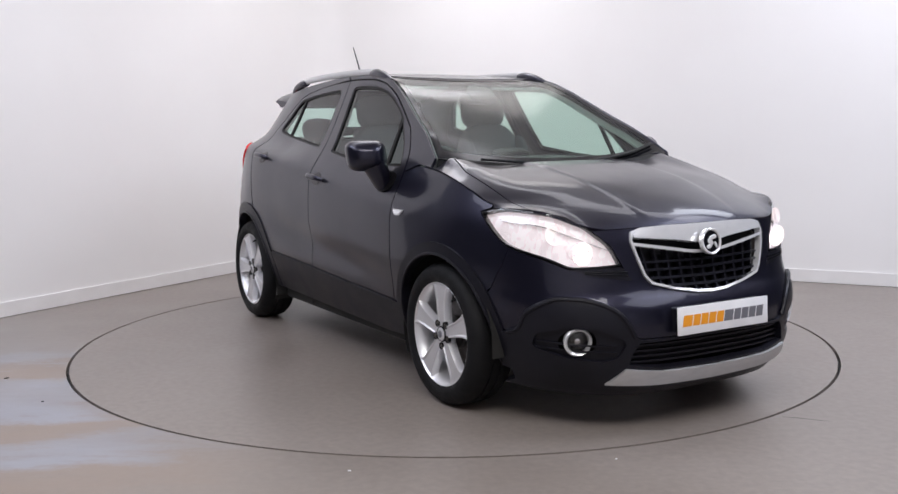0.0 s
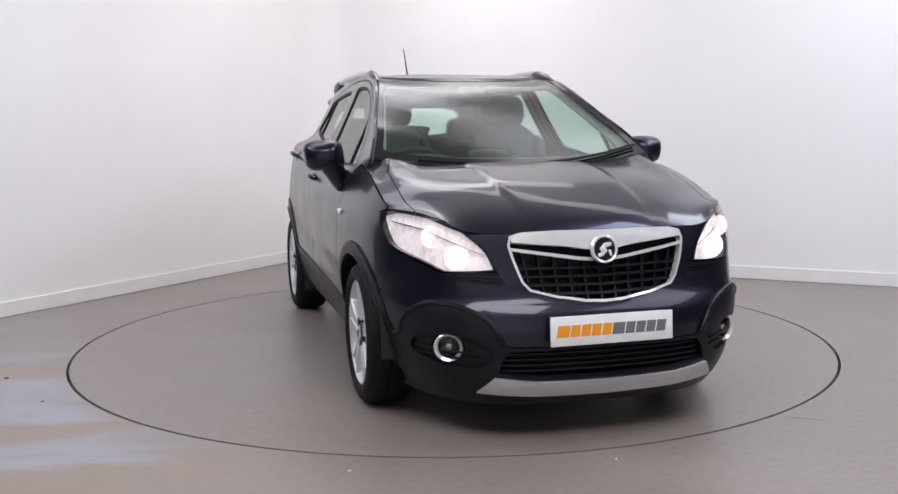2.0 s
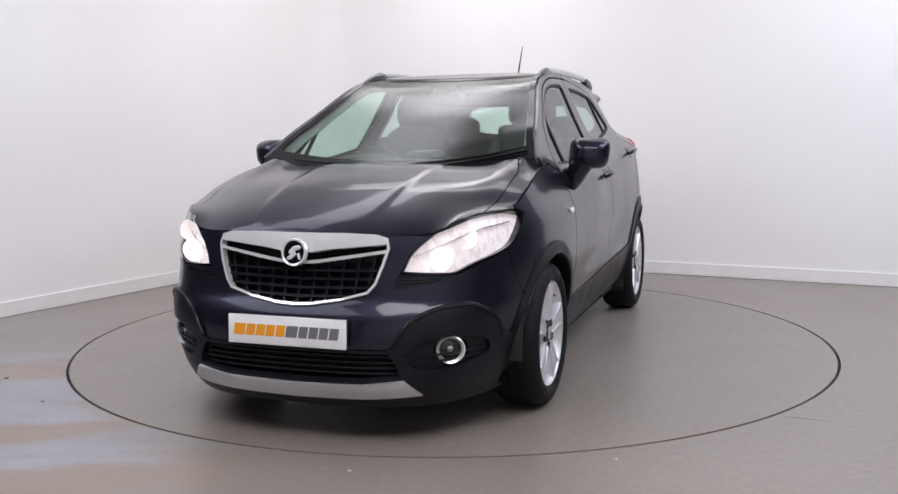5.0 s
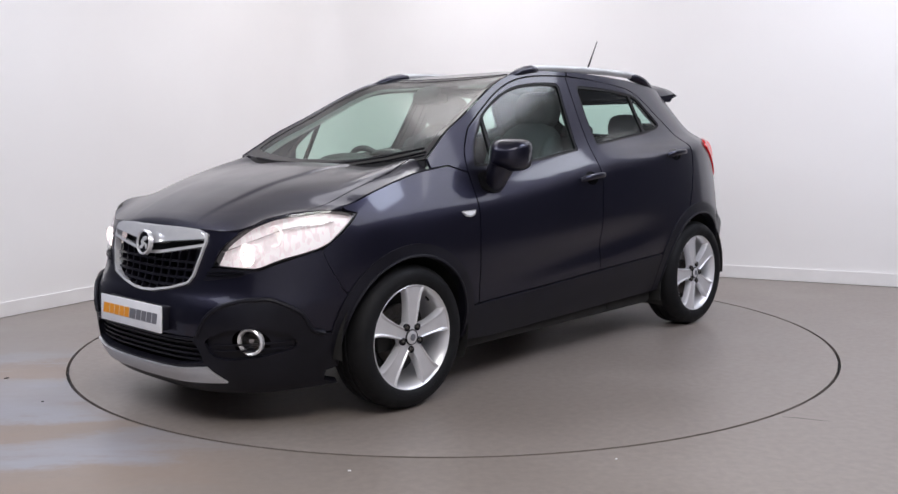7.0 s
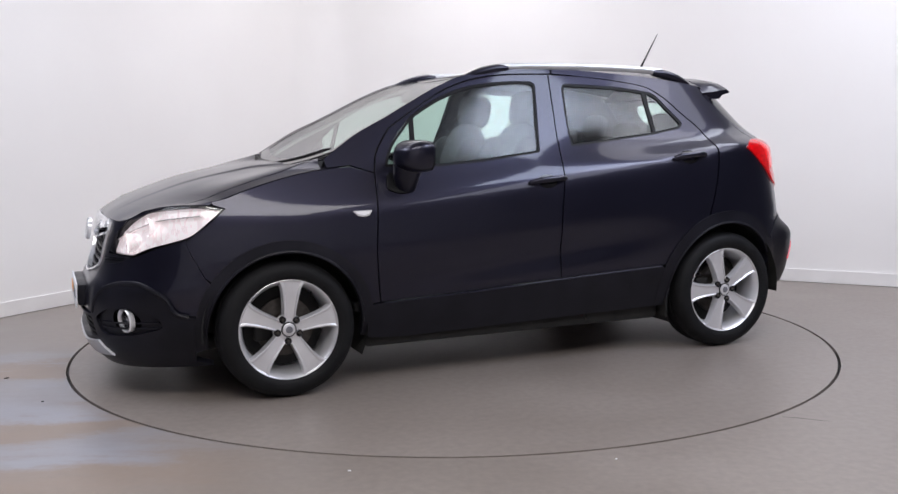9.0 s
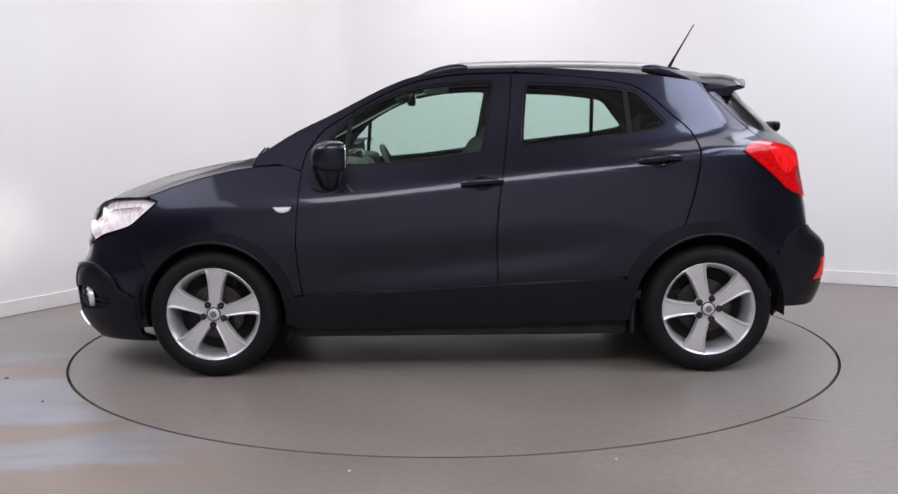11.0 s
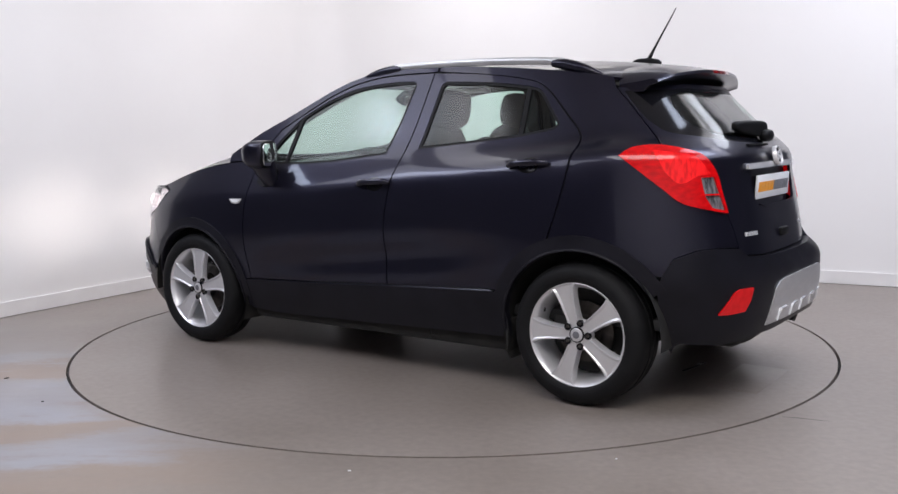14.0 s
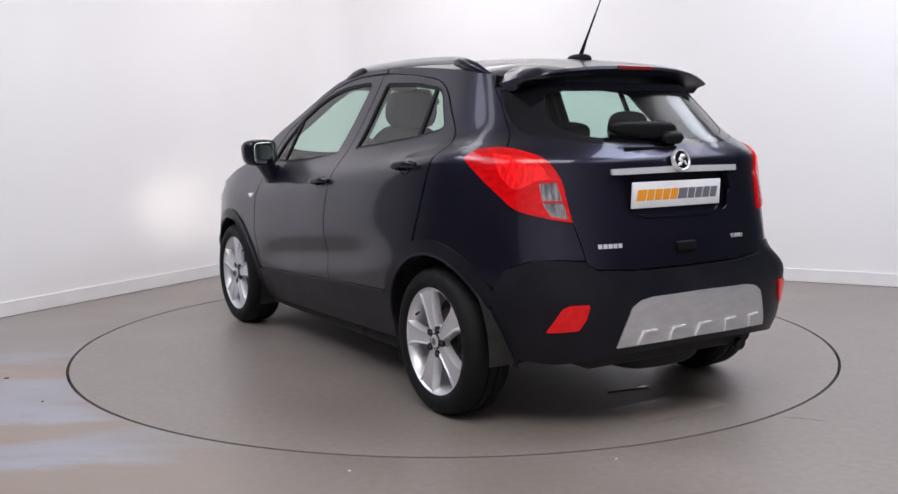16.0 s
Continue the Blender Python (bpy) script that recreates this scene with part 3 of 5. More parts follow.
win_r = curve([(-0.318, 1.168), (-0.333, 1.339), (-0.35, 1.49)]) + curve([(-0.37, 1.512), (-0.66, 1.498), (-0.88, 1.472), (-0.955, 1.448), (-1.02, 1.375), (-1.09, 1.295)]) + [(-1.09, 1.275), (-1.06, 1.258), (-0.88, 1.226), (-0.52, 1.188)]
win_f, win_r = rounded(win_f, 0.012, 2), rounded(win_r, 0.012, 2)

# ---- doors and their windows ----
for right in (False, True):
    for name, outline, hole in (("front_door", front_door, win_f), ("rear_door", rear_door, win_r)):
        door = panel(name, xs(shrink(outline, GAP)), PAINT, car, holes=[xs(hole)], right=right, step=0.03)
        panel("window_seal", xs(shrink(hole, 0.001)), BLACK, door, holes=[xs(shrink(hole, 0.014))], right=right, off=-0.003, label="black rubber window seal")
        panel("pane", xs(shrink(hole, 0.012)), GLASS, door, right=right, off=-0.009, lip=0.004, label="green-tinted side window glass")
        panel("inner_trim", xs(shrink(outline, 0.02)), DASH, door, holes=[xs(shrink(hole, -0.004))], right=right, off=-0.035, lip=0.004, step=0.07)
    # divider bars of the front and rear quarter panes
    doors = [o for o in car.children if o.name.startswith(("front_door", "rear_door"))][-2:]
    bar = [(0.578, 1.332), (0.552, 1.350), (0.586, 1.078), (0.610, 1.076)]
    panel("window_divider", xs(bar), BLACK, doors[0], right=right, off=-0.002)
    bar = [(-0.868, 1.474), (-0.892, 1.468), (-0.905, 1.230), (-0.880, 1.226)]
    panel("window_divider", xs(bar), BLACK, doors[1], right=right, off=-0.002)

# ---- fixed skin of the sides ----
LAMP_OUT = [(1.60, 0.930), (1.552, 0.914), (1.64, 0.836), (1.733, 0.770)]
fender = DOOR_FRONT[::-1] + [(0.93, 1.094)] + [(x, float(hood_z(x))) for x in np.linspace(0.97, 1.61, 10)] + LAMP_OUT + [(1.708, 0.70), (1.658, 0.60)] + arc(AXLE_F, HUB, ARCH_F, 35, 168, 18)
both("front_fender", xs(shrink(fender, GAP)), PAINT, car, step=0.03)
pillar = [(0.816, 1.064)] + [(0.93, 1.100), (1.0, 1.094), (1.05, 1.090)] + roof_line(1.055, -0.30, 20) + [(-0.30, 1.569)] + [(p[0], p[1] + 0.005) for p in DOOR_TOP_F[::-1]] + [(p[0] + 0.004, p[1] + 0.003) for p in curve(A_LOW)[::-1][1:-1]]
both("a_pillar", xs(pillar), PAINT, car, step=0.03)
TAILGATE_EDGE = [(-1.325, 1.45), (-1.40, 1.38), (-1.462, 1.315), (-1.54, 1.24), (-1.60, 1.188)]
LAMP_T = [(-1.452, 1.143), (-1.505, 1.176), (-1.585, 1.183)]
LAMP_LOW = [(-1.452, 1.143), (-1.558, 1.066), (-1.64, 1.0), (-1.72, 0.935)]
q = [X(*p) for p in [(-0.31, 1.568)] + roof_line(-0.32, -1.30, 14)] + [X(*p) for p in TAILGATE_EDGE] + [X(*p) for p in LAMP_T[::-1]] + [X(*p) for p in LAMP_LOW[1:]] + [B(0.60, 0.90), B(0.548, 0.882)] \
    + [B(0.528, 0.81), B(0.512, 0.735), B(0.62, 0.74), B(0.70, 0.735)] + xs([(-1.70, 0.70), (-1.66, 0.62)]) + xs(arc(AXLE_R, HUB, ARCH_R, 140, 71, 8)) + [X(p[0] - GAP * 2, p[1]) for p in DOOR_REAR[::-1]]
both("rear_quarter", q, PAINT, car, step=0.03)
# black backing strips added behind the gaps, so no light shows through
for line, dx, dz in ((DOOR_REAR, 0.018, 0.012), (DOOR_MID, 0.02, 0.0), (DOOR_FRONT, 0.02, 0.0), (TAILGATE_EDGE, 0.026, 0.012)):
    band = [(x - dx, z + (dz if line is DOOR_REAR else -dz)) for x, z in line] + [(x + dx, z - (dz if line is DOOR_REAR else -dz)) for x, z in line[::-1]]
    both("shut_seal", xs(band), BLACK, car, off=-0.018, lip=0.0, step=0.05, label="black backing strip added to block light in the gaps")
door_top = curve(A_LOW) + DOOR_TOP_F[1:]
both("shut_seal", xs([(x + 0.014, z + 0.016) for x, z in door_top] + [(x - 0.014, z - 0.016) for x, z in door_top[::-1]]), BLACK, car, off=-0.018, lip=0.0, step=0.05, label="black backing strip added to block light in the gaps")
both("quarter_trim", q, DASH, car, off=-0.05, lip=0.0, step=0.06, label="dark grey inner side trim")
sill = [(0.878, 0.40), (0.85, 0.418), (0.3, 0.44), (-0.193, 0.468), (-0.835, 0.498)] + [(-0.885, 0.47), (-0.905, 0.36), (-0.90, 0.272), (0.0, 0.25), (0.66, 0.235), (0.86, 0.245), (0.905, 0.31)]
both("sill", xs(sill), PLASTIC, car, off=0.006, lip=0.03, label="black textured plastic sill cladding")
for sgn in (1, -1):
    line = []
    for x in np.linspace(0.80, -0.83, 24):
        z = float(np.interp(-x, [-0.815, -0.3, 0.193, 0.835], [0.418, 0.44, 0.468, 0.498])) + 0.003
        p = on_side(x, z)
        line.append((p[0], sgn * (p[1] + 0.003), p[2]))
    part("sill_bead", tube_bm(line, 0.0022, 6), PAINT, car, "thin dark edge of the sill")
band = arc(AXLE_F, HUB, ARCH_F + 0.004, -12, 190, 34) + arc(AXLE_F, HUB, ARCH_F - 0.055, 190, -12, 34)
both("wheel_arch_trim", xs(band), PLASTIC, car, off=0.008, lip=0.045, step=0.025, label="black textured plastic arch cladding")
band = arc(AXLE_R, HUB, ARCH_R + 0.006, 150, -8, 34) + arc(AXLE_R, HUB, ARCH_R - 0.065, -8, 150, 34)
both("wheel_arch_trim", xs(band), PLASTIC, car, off=0.008, lip=0.045, step=0.025, label="black textured plastic arch cladding")

for axle, r, a0, a1 in ((AXLE_F, ARCH_F - 0.050, -10, 188), (AXLE_R, ARCH_R - 0.060, -6, 150)):
    for sgn in (1, -1):
        line = []
        for px, pz in arc(axle, HUB, r, a0, a1, 40):
            p = on_side(px, pz)
            line.append((p[0], sgn * (p[1] + 0.008), p[2]))
        part("arch_bead", tube_bm(line, 0.007, 8), PLASTIC, car)

# ---- roof, windscreen, bonnet ----
roof_mid = spline([0.16, 0.0, -0.2, -0.5, -0.9, -1.25, -1.45], [1.560, 1.587, 1.605, 1.618, 1.613, 1.592, 1.567])


def lerp_line(f, x0, x1):
    def g(v):
        x = x0 + (x1 - x0) * np.asarray(v, float)
        return f(x)
    return g


SAMPLE = np.linspace(1.15, -1.45, 131)
EDGE = np.array([on_side(x, roof_z(x)) for x in SAMPLE])


def roof_edge(x):
    x = np.asarray(x, float)
    return np.stack([x, np.interp(-x, -SAMPLE, EDGE[:, 1]), np.interp(-x, -SAMPLE, EDGE[:, 2])], -1)


roof_f = crowned(lambda v: np.stack([0.16 - 1.61 * v, 0 * v, roof_mid(0.16 - 1.61 * v)], -1), lambda v: roof_edge(0.06 - 1.50 * v), 3.0)
panel("roof", [(-1, 0), (1, 0), (1, 1), (-1, 1)], PAINT, car, f=roof_f, scale=(0.6, 1.6), step=0.03)
panel("headlining", [(-0.97, 0.03), (0.97, 0.03), (0.97, 0.97), (-0.97, 0.97)], LINING, car, f=roof_f, scale=(0.6, 1.6), step=0.08, off=-0.035, label="pale grey fabric headlining")
ws_mid_z = spline([0, 0.25, 0.5, 0.75, 1], [1.080, 1.216, 1.350, 1.466, 1.560])
ws_mid = lambda v: np.stack([1.15 - 0.99 * v, 0 * v, ws_mid_z(v)], -1)
ws_edge = lambda v: roof_edge(1.055 - 0.995 * v)
ws_f = crowned(ws_mid, ws_edge, 2.2)
WS = dict(f=ws_f, scale=(0.64, 1.1))
screen = [(-0.965, 0.0), (0.965, 0.0), (0.945, 1.0), (-0.945, 1.0)]
windscreen = panel("windscreen", screen, SCREENGLASS, car, off=-0.004, lip=0.004, step=0.04, label="green-tinted windscreen glass", **WS)
panel("windscreen_seal", [(-0.975, -0.0), (0.975, 0.0), (0.96, 0.995), (-0.96, 0.995)], GLOSSBLACK, windscreen, holes=[rounded([(-0.925, 0.07), (0.925, 0.07), (0.915, 0.96), (-0.915, 0.96)], 0.04)], off=-0.0015, lip=0.004, label="black printed windscreen border", **WS)
panel("pillar_trim", [(0.90, 0.02), (0.99, 0.02), (0.99, 0.98), (0.90, 0.98)], LINING, windscreen, off=-0.05, lip=0.01, **WS)
panel("pillar_trim", [(-0.90, 0.02), (-0.99, 0.02), (-0.99, 0.98), (-0.90, 0.98)], LINING, windscreen, off=-0.05, lip=0.01, **WS)

HX = np.linspace(0.97, 1.86, 60)
HE = np.array([on_side(x, hood_z(x)) for x in HX])
hood_mid = spline([1.10, 1.3, 1.46, 1.64, 1.81, 1.92, 1.99, 2.04], [1.096, 1.086, 1.060, 1.024, 0.972, 0.930, 0.895, 0.858])


def hood_edge(v):
    x = 1.06 + (1.70 - 1.06) * v
    return np.stack([x, np.interp(x, HX, HE[:, 1]), np.interp(x, HX, HE[:, 2])], -1)


hood_c = lambda v: np.stack([1.15 + 0.89 * v, 0 * v, hood_mid(1.15 + 0.89 * v)], -1)
hood_base = crowned(hood_c, hood_edge, 2.4)


def hood_f(u, v):
    """The bonnet with its two raised creases."""
    p = hood_base(u, v)
    k = np.abs(u)
    rise = 0.012 / (1 + np.exp((k - (0.40 - 0.05 * np.clip(v, 0, 1))) / 0.010)) * np.clip(1.1 - v, 0, 1)
    p[..., 2] = p[..., 2] + rise + np.interp(v, [0.0, 0.06, 0.15, 0.3, 0.5, 0.75], [0.042, 0.034, 0.024, 0.016, 0.007, 0.0]) * np.exp(-((k - 0.85) / 0.13) ** 2) * np.clip((1 - k) / 0.12, 0, 1)
    return p


HOOD = dict(f=hood_f, scale=(0.72, 0.95))
hood_end = lambda u: 0.91 - 0.10 * np.abs(u) ** 5
SHUT = 0.895
bonnet = [(-0.852, 0.014), (0.852, 0.014), (0.90, 0.25)] + [(u, float(hood_end(u))) for u in np.linspace(SHUT, -SHUT, 41)] + [(-0.90, 0.25)]
wing_top = [(0.80, -0.03), (0.80, -0.12), (0.993, -0.12), (0.993, float(hood_end(0.993))), (0.95, float(hood_end(0.95))), (SHUT + 0.006, float(hood_end(0.90))), (0.906, 0.25), (0.861, 0.012), (0.855, 0.004)]
hood = panel("bonnet", bonnet, PAINT, car, step=0.012, **HOOD)
for sgn in (1, -1):
    panel("fender_top", [(sgn * a, b) for a, b in wing_top], PAINT, car, step=0.016, **HOOD)


def scuttle_f(u, v):
    """The black scuttle between bonnet and windscreen."""
    a = hood_f(u, 0 * u + 0.03) - np.array([0, 0, 0.014])
    b = ws_f(u * 0.985, 0 * u + 0.015)
    t = np.asarray(v, float)[..., None]
    return a * (1 - t) + b * t


panel("scuttle", [(-0.985, 0), (0.985, 0), (0.985, 1), (-0.985, 1)], BLACK, car, f=scuttle_f, scale=(0.75, 0.08), step=0.03, label="black plastic scuttle below the windscreen")
nose_top = spline([0, 0.2, 0.36, 0.46, 0.53, 0.59, 0.64, 0.69, 0.75, 0.80], [0.857, 0.858, 0.855, 0.852, 0.860, 0.882, 0.908, 0.927, 0.934, 0.934])
NY = np.linspace(0, 0.80, 81)
NOSE = np.array([skin(*F(float(y), float(nose_top(y)))) for y in NY])


def lip_f(u, v):
    """The bonnet's front edge, turned down on to the lamps and the grille."""
    k = np.abs(u)
    side = np.where(u < 0, -1.0, 1.0)
    a = hood_f(0.99 * k, hood_end(0.99 * k))
    y = a[..., 1] * 1.01
    b = np.stack([np.maximum(np.interp(y, NY, NOSE[:, 0]) + 0.004, a[..., 0] + 0.004), y, np.minimum(np.interp(y, NY, NOSE[:, 2]), a[..., 2])], -1)
    back = hood_f(0.99 * k, hood_end(0.99 * k) - 0.04)
    t = np.asarray(v, float)[..., None]
    run = (a - back) / np.linalg.norm(a - back, axis=-1, keepdims=True)
    c = a + run * 0.55 * np.linalg.norm(b - a, axis=-1, keepdims=True)
    p = a * (1 - t) ** 2 + c * 2 * t * (1 - t) + b * t * t
    p[..., 1] *= side
    return p


K = SHUT / 0.99
panel("bonnet_lip", [(-K, 0), (K, 0), (K, 1), (-K, 1)], PAINT, hood, f=lip_f, scale=(1.4, 0.16), step=0.02)
for sgn in (1, -1):
    panel("fender_lip", [(sgn * (K + 0.006), 0), (sgn, 0), (sgn, 1), (sgn * (K + 0.006), 1)], PAINT, car, f=lip_f, scale=(1.4, 0.16), step=0.012)

# ---- nose ----


def mirror_loop(pts):
    """Points of the left half, from the middle outwards and back; closed by their mirror image."""
    return pts + [(-p[0], p[1]) for p in pts[::-1] if abs(p[0]) > 1e-6]


lamp = curve([X(1.555, 0.912), X(1.62, 0.927), X(1.70, 0.932), F(0.64, 0.912), F(0.59, 0.885), F(0.54, 0.85), F(0.475, 0.785), F(0.440, 0.706)]) + \
    curve([F(0.48, 0.702), F(0.58, 0.697), F(0.635, 0.699), F(0.70, 0.733), X(1.72, 0.782), X(1.64, 0.838)])
GRILLE = [F(0, 0.850), F(0.2, 0.852), F(0.33, 0.848), F(0.375, 0.835), F(0.385, 0.80), F(0.368, 0.735), F(0.338, 0.655), F(0.31, 0.622), F(0.2, 0.592), F(0.08, 0.572), F(0, 0.568)]
bumper = [F(0, 0.858), F(0.36, 0.856), F(0.46, 0.849), F(0.535, 0.846), F(0.470, 0.785), F(0.434, 0.704), F(0.425, 0.685), F(0.60, 0.682), F(0.645, 0.694), F(0.708, 0.728), X(1.731, 0.772), X(1.7075, 0.70),
          X(1.6575, 0.60)] + xs(arc(AXLE_F, HUB, ARCH_F, 34, 12, 5)) + curve([X(1.725, 0.424), X(1.785, 0.445), X(1.835, 0.52), F(0.70, 0.575), F(0.64, 0.580), F(0.58, 0.572), F(0.515, 0.545), F(0.465, 0.50), F(0.425, 0.425), F(0.40, 0.41)]) + [F(0, 0.408)]
front_bumper = panel("front_bumper", mirror_loop(bumper), PAINT, car, holes=[mirror_loop(GRILLE)], step=0.03)
VENT = [F(0.395, 0.640), F(0.415, 0.668), F(0.435, 0.698), F(0.63, 0.692), F(0.56, 0.664)]
for right in (False, True):
    vent = panel("vent_slot", rounded(VENT, 0.01), PLASTIC, front_bumper, right=right, off=0.003)
    for k in (0.3, 0.65):
        a, b = F(0.415, 0.650 + 0.04 * k), F(0.585, 0.668 + 0.022 * k)
        panel("vent_rib", [a, b, (b[0], b[1] + 0.004), (a[0], a[1] + 0.004)], GLOSSBLACK, vent, right=right, off=0.008)
low = [F(0, 0.404), F(0.40, 0.406)] + curve([F(0.43, 0.42), F(0.47, 0.495), F(0.52, 0.540), F(0.585, 0.567), F(0.64, 0.575), F(0.70, 0.570), X(1.828, 0.515), X(1.78, 0.44), X(1.725, 0.419)]) + xs(arc(AXLE_F, HUB, ARCH_F, 11, -12, 5)) + [X(1.69, 0.20), F(0.72, 0.175), F(0.5, 0.165), F(0, 0.16)]
for sgn in (1, -1):
    line = curve([F(0.43, 0.42), F(0.47, 0.495), F(0.52, 0.540), F(0.585, 0.567), F(0.64, 0.575), F(0.70, 0.570), X(1.828, 0.515), X(1.78, 0.44), X(1.725, 0.419)])
    line = [Vector(skin(*p)) for p in line]
    part("bumper_bead", tube_bm([(v.x + 0.007, sgn * (v.y + 0.006), v.z) for v in line], 0.011, 8), PLASTIC, front_bumper)
INTAKE = [F(0, 0.395), F(0.41, 0.395), F(0.435, 0.36), F(0.45, 0.305), F(0.3, 0.282), F(0, 0.275)]
FOG = (0.628, 0.398)


def circle_on(c, r, n=28):
    return [F(c[0] + r * math.cos(2 * math.pi * i / n), c[1] + r * math.sin(2 * math.pi * i / n)) for i in range(n)]


fog_hole = circle_on(FOG, 0.052)
fog_pocket = [F(0.46, 0.40), F(0.56, 0.452), F(0.66, 0.462), F(0.735, 0.43), F(0.735, 0.37), F(0.66, 0.335), F(0.54, 0.318), F(0.49, 0.335)]
lower_bumper = panel("lower_bumper", mirror_loop(low), PLASTIC, front_bumper, holes=[mirror_loop(INTAKE), rounded(fog_pocket, 0.03), [(-p[0], p[1]) for p in rounded(fog_pocket, 0.03)]], off=0.012, lip=0.035, step=0.03, label="black textured plastic lower bumper")
for right in (False, True):
    panel("fog_pocket", rounded(shrink(fog_pocket, -0.006), 0.03), PLASTIC, lower_bumper, holes=[circle_on(FOG, 0.056)], right=right, off=-0.004, lip=0.0)
    for z in (0.352, 0.378):
        panel("fog_rib", [F(0.50, z), F(0.73, z + 0.012), F(0.73, z + 0.018), F(0.50, z + 0.006)], PLASTIC, lower_bumper, right=right, off=0.004, lip=0.008)
# lower intake: dark backing and bars
panel("intake_backing", mirror_loop([F(0, 0.40), F(0.44, 0.40), F(0.46, 0.30), F(0, 0.27)]), BLACK, lower_bumper, off=-0.055, lip=0)
for k, z in enumerate((0.375, 0.352, 0.329, 0.306)):
    w = 0.425 + 0.006 * k
    panel("intake_bar", mirror_loop([F(0, z + 0.004), F(w, z + 0.006), F(w, z - 0.001), F(0, z - 0.004)]), PLASTIC, lower_bumper, off=-0.012, lip=0.02, step=0.04)
skid = [F(0, 0.266), F(0.3, 0.272), F(0.462, 0.290), F(0.515, 0.226), F(0.3, 0.212), F(0, 0.205)]
panel("skid_plate", mirror_loop(skid), SILVER, front_bumper, off=0.022, lip=0.02, step=0.03, label="brushed silver front skid plate")
# fog lamps
for sgn in (1, -1):
    c, n = surface(skin, np.array([F(*FOG)[0]]), np.array([FOG[1]]), 0.0, sgn < 0)
    c, n = Vector(c[0]), Vector(n[0])
    n = (n + Vector((0.9, 0, 0))).normalized()
    m = Matrix.Translation(c - n * 0.012) @ n.to_track_quat("Y", "Z").to_matrix().to_4x4()
    fog = part("fog_lamp", lathe_bm([(0.0, -0.02), (0.03, -0.018), (0.042, 0.0), (0.042, 0.004)], 28, m), GLOSSBLACK, car)
    part("ring", lathe_bm([(0.059, -0.01), (0.060, 0.010), (0.055, 0.016), (0.046, 0.008), (0.042, -0.01)], 32, m), CHROME, fog, "polished chrome bezel")
    part("bulb", lathe_bm([(0.0, 0.0), (0.012, -0.004), (0.016, -0.016)], 16, m), REFLECTOR, fog)
    part("lens", lathe_bm([(0.0, 0.012), (0.02, 0.010), (0.042, 0.004)], 24, m), LENS, fog)

# grille: frame, bars, mesh, badge
grille = panel("grille", mirror_loop(GRILLE), BLACK, car, off=-0.045, lip=0, label="black honeycomb radiator grille with chrome surround")
G_IN = shrink(mirror_loop(GRILLE), 0.007)
panel("surround", shrink(mirror_loop(GRILLE), -0.003), CHROME, grille, holes=[G_IN], off=0.010, lip=0.03, step=0.012, label="chrome grille surround")
wing = curve([F(0.0, 0.842), F(0.2, 0.846), F(0.33, 0.842), F(0.372, 0.826)]) + curve([F(0.372, 0.812), F(0.28, 0.803), F(0.15, 0.790), F(0.06, 0.775), F(0, 0.770)])
panel("upper_bar", mirror_loop(wing), CHROME, grille, off=lambda a, b: 0.016 + 0.012 * np.exp(-(a / 0.16) ** 2), lip=0.03, step=0.016, label="broad brushed chrome bar")
strip = curve([F(0.0, 0.742), F(0.08, 0.747), F(0.2, 0.765), F(0.376, 0.792)]) + curve([F(0.374, 0.780), F(0.2, 0.752), F(0.08, 0.734), F(0, 0.729)])
panel("lower_bar", mirror_loop(strip), CHROME, grille, off=0.014, lip=0.025, step=0.014, label="thin chrome bar")
for k, z in enumerate((0.705, 0.672, 0.639, 0.606)):
    w = float(np.interp(z, [0.60, 0.64, 0.735], [0.24, 0.325, 0.362]))
    panel("grille_bar", mirror_loop([F(0, z + 0.005), F(w, z + 0.012), F(w, z + 0.003), F(0, z - 0.005)]), PLASTIC, grille, off=-0.010, lip=0.03, step=0.05)
for i in range(-5, 6):
    y = i * 0.066
    top = 0.735 + 0.008 * abs(i)
    bot = float(np.interp(abs(y), [0, 0.2, 0.31, 0.345], [0.573, 0.595, 0.63, 0.68]))
    a, b = F(y - 0.0045, top), F(y + 0.0045, top)
    c, d = F(y * 0.93 + 0.0045, bot), F(y * 0.93 - 0.0045, bot)
    panel("grille_rib", [a, b, c, d], PLASTIC, grille, off=-0.014, lip=0.03, step=0.05)


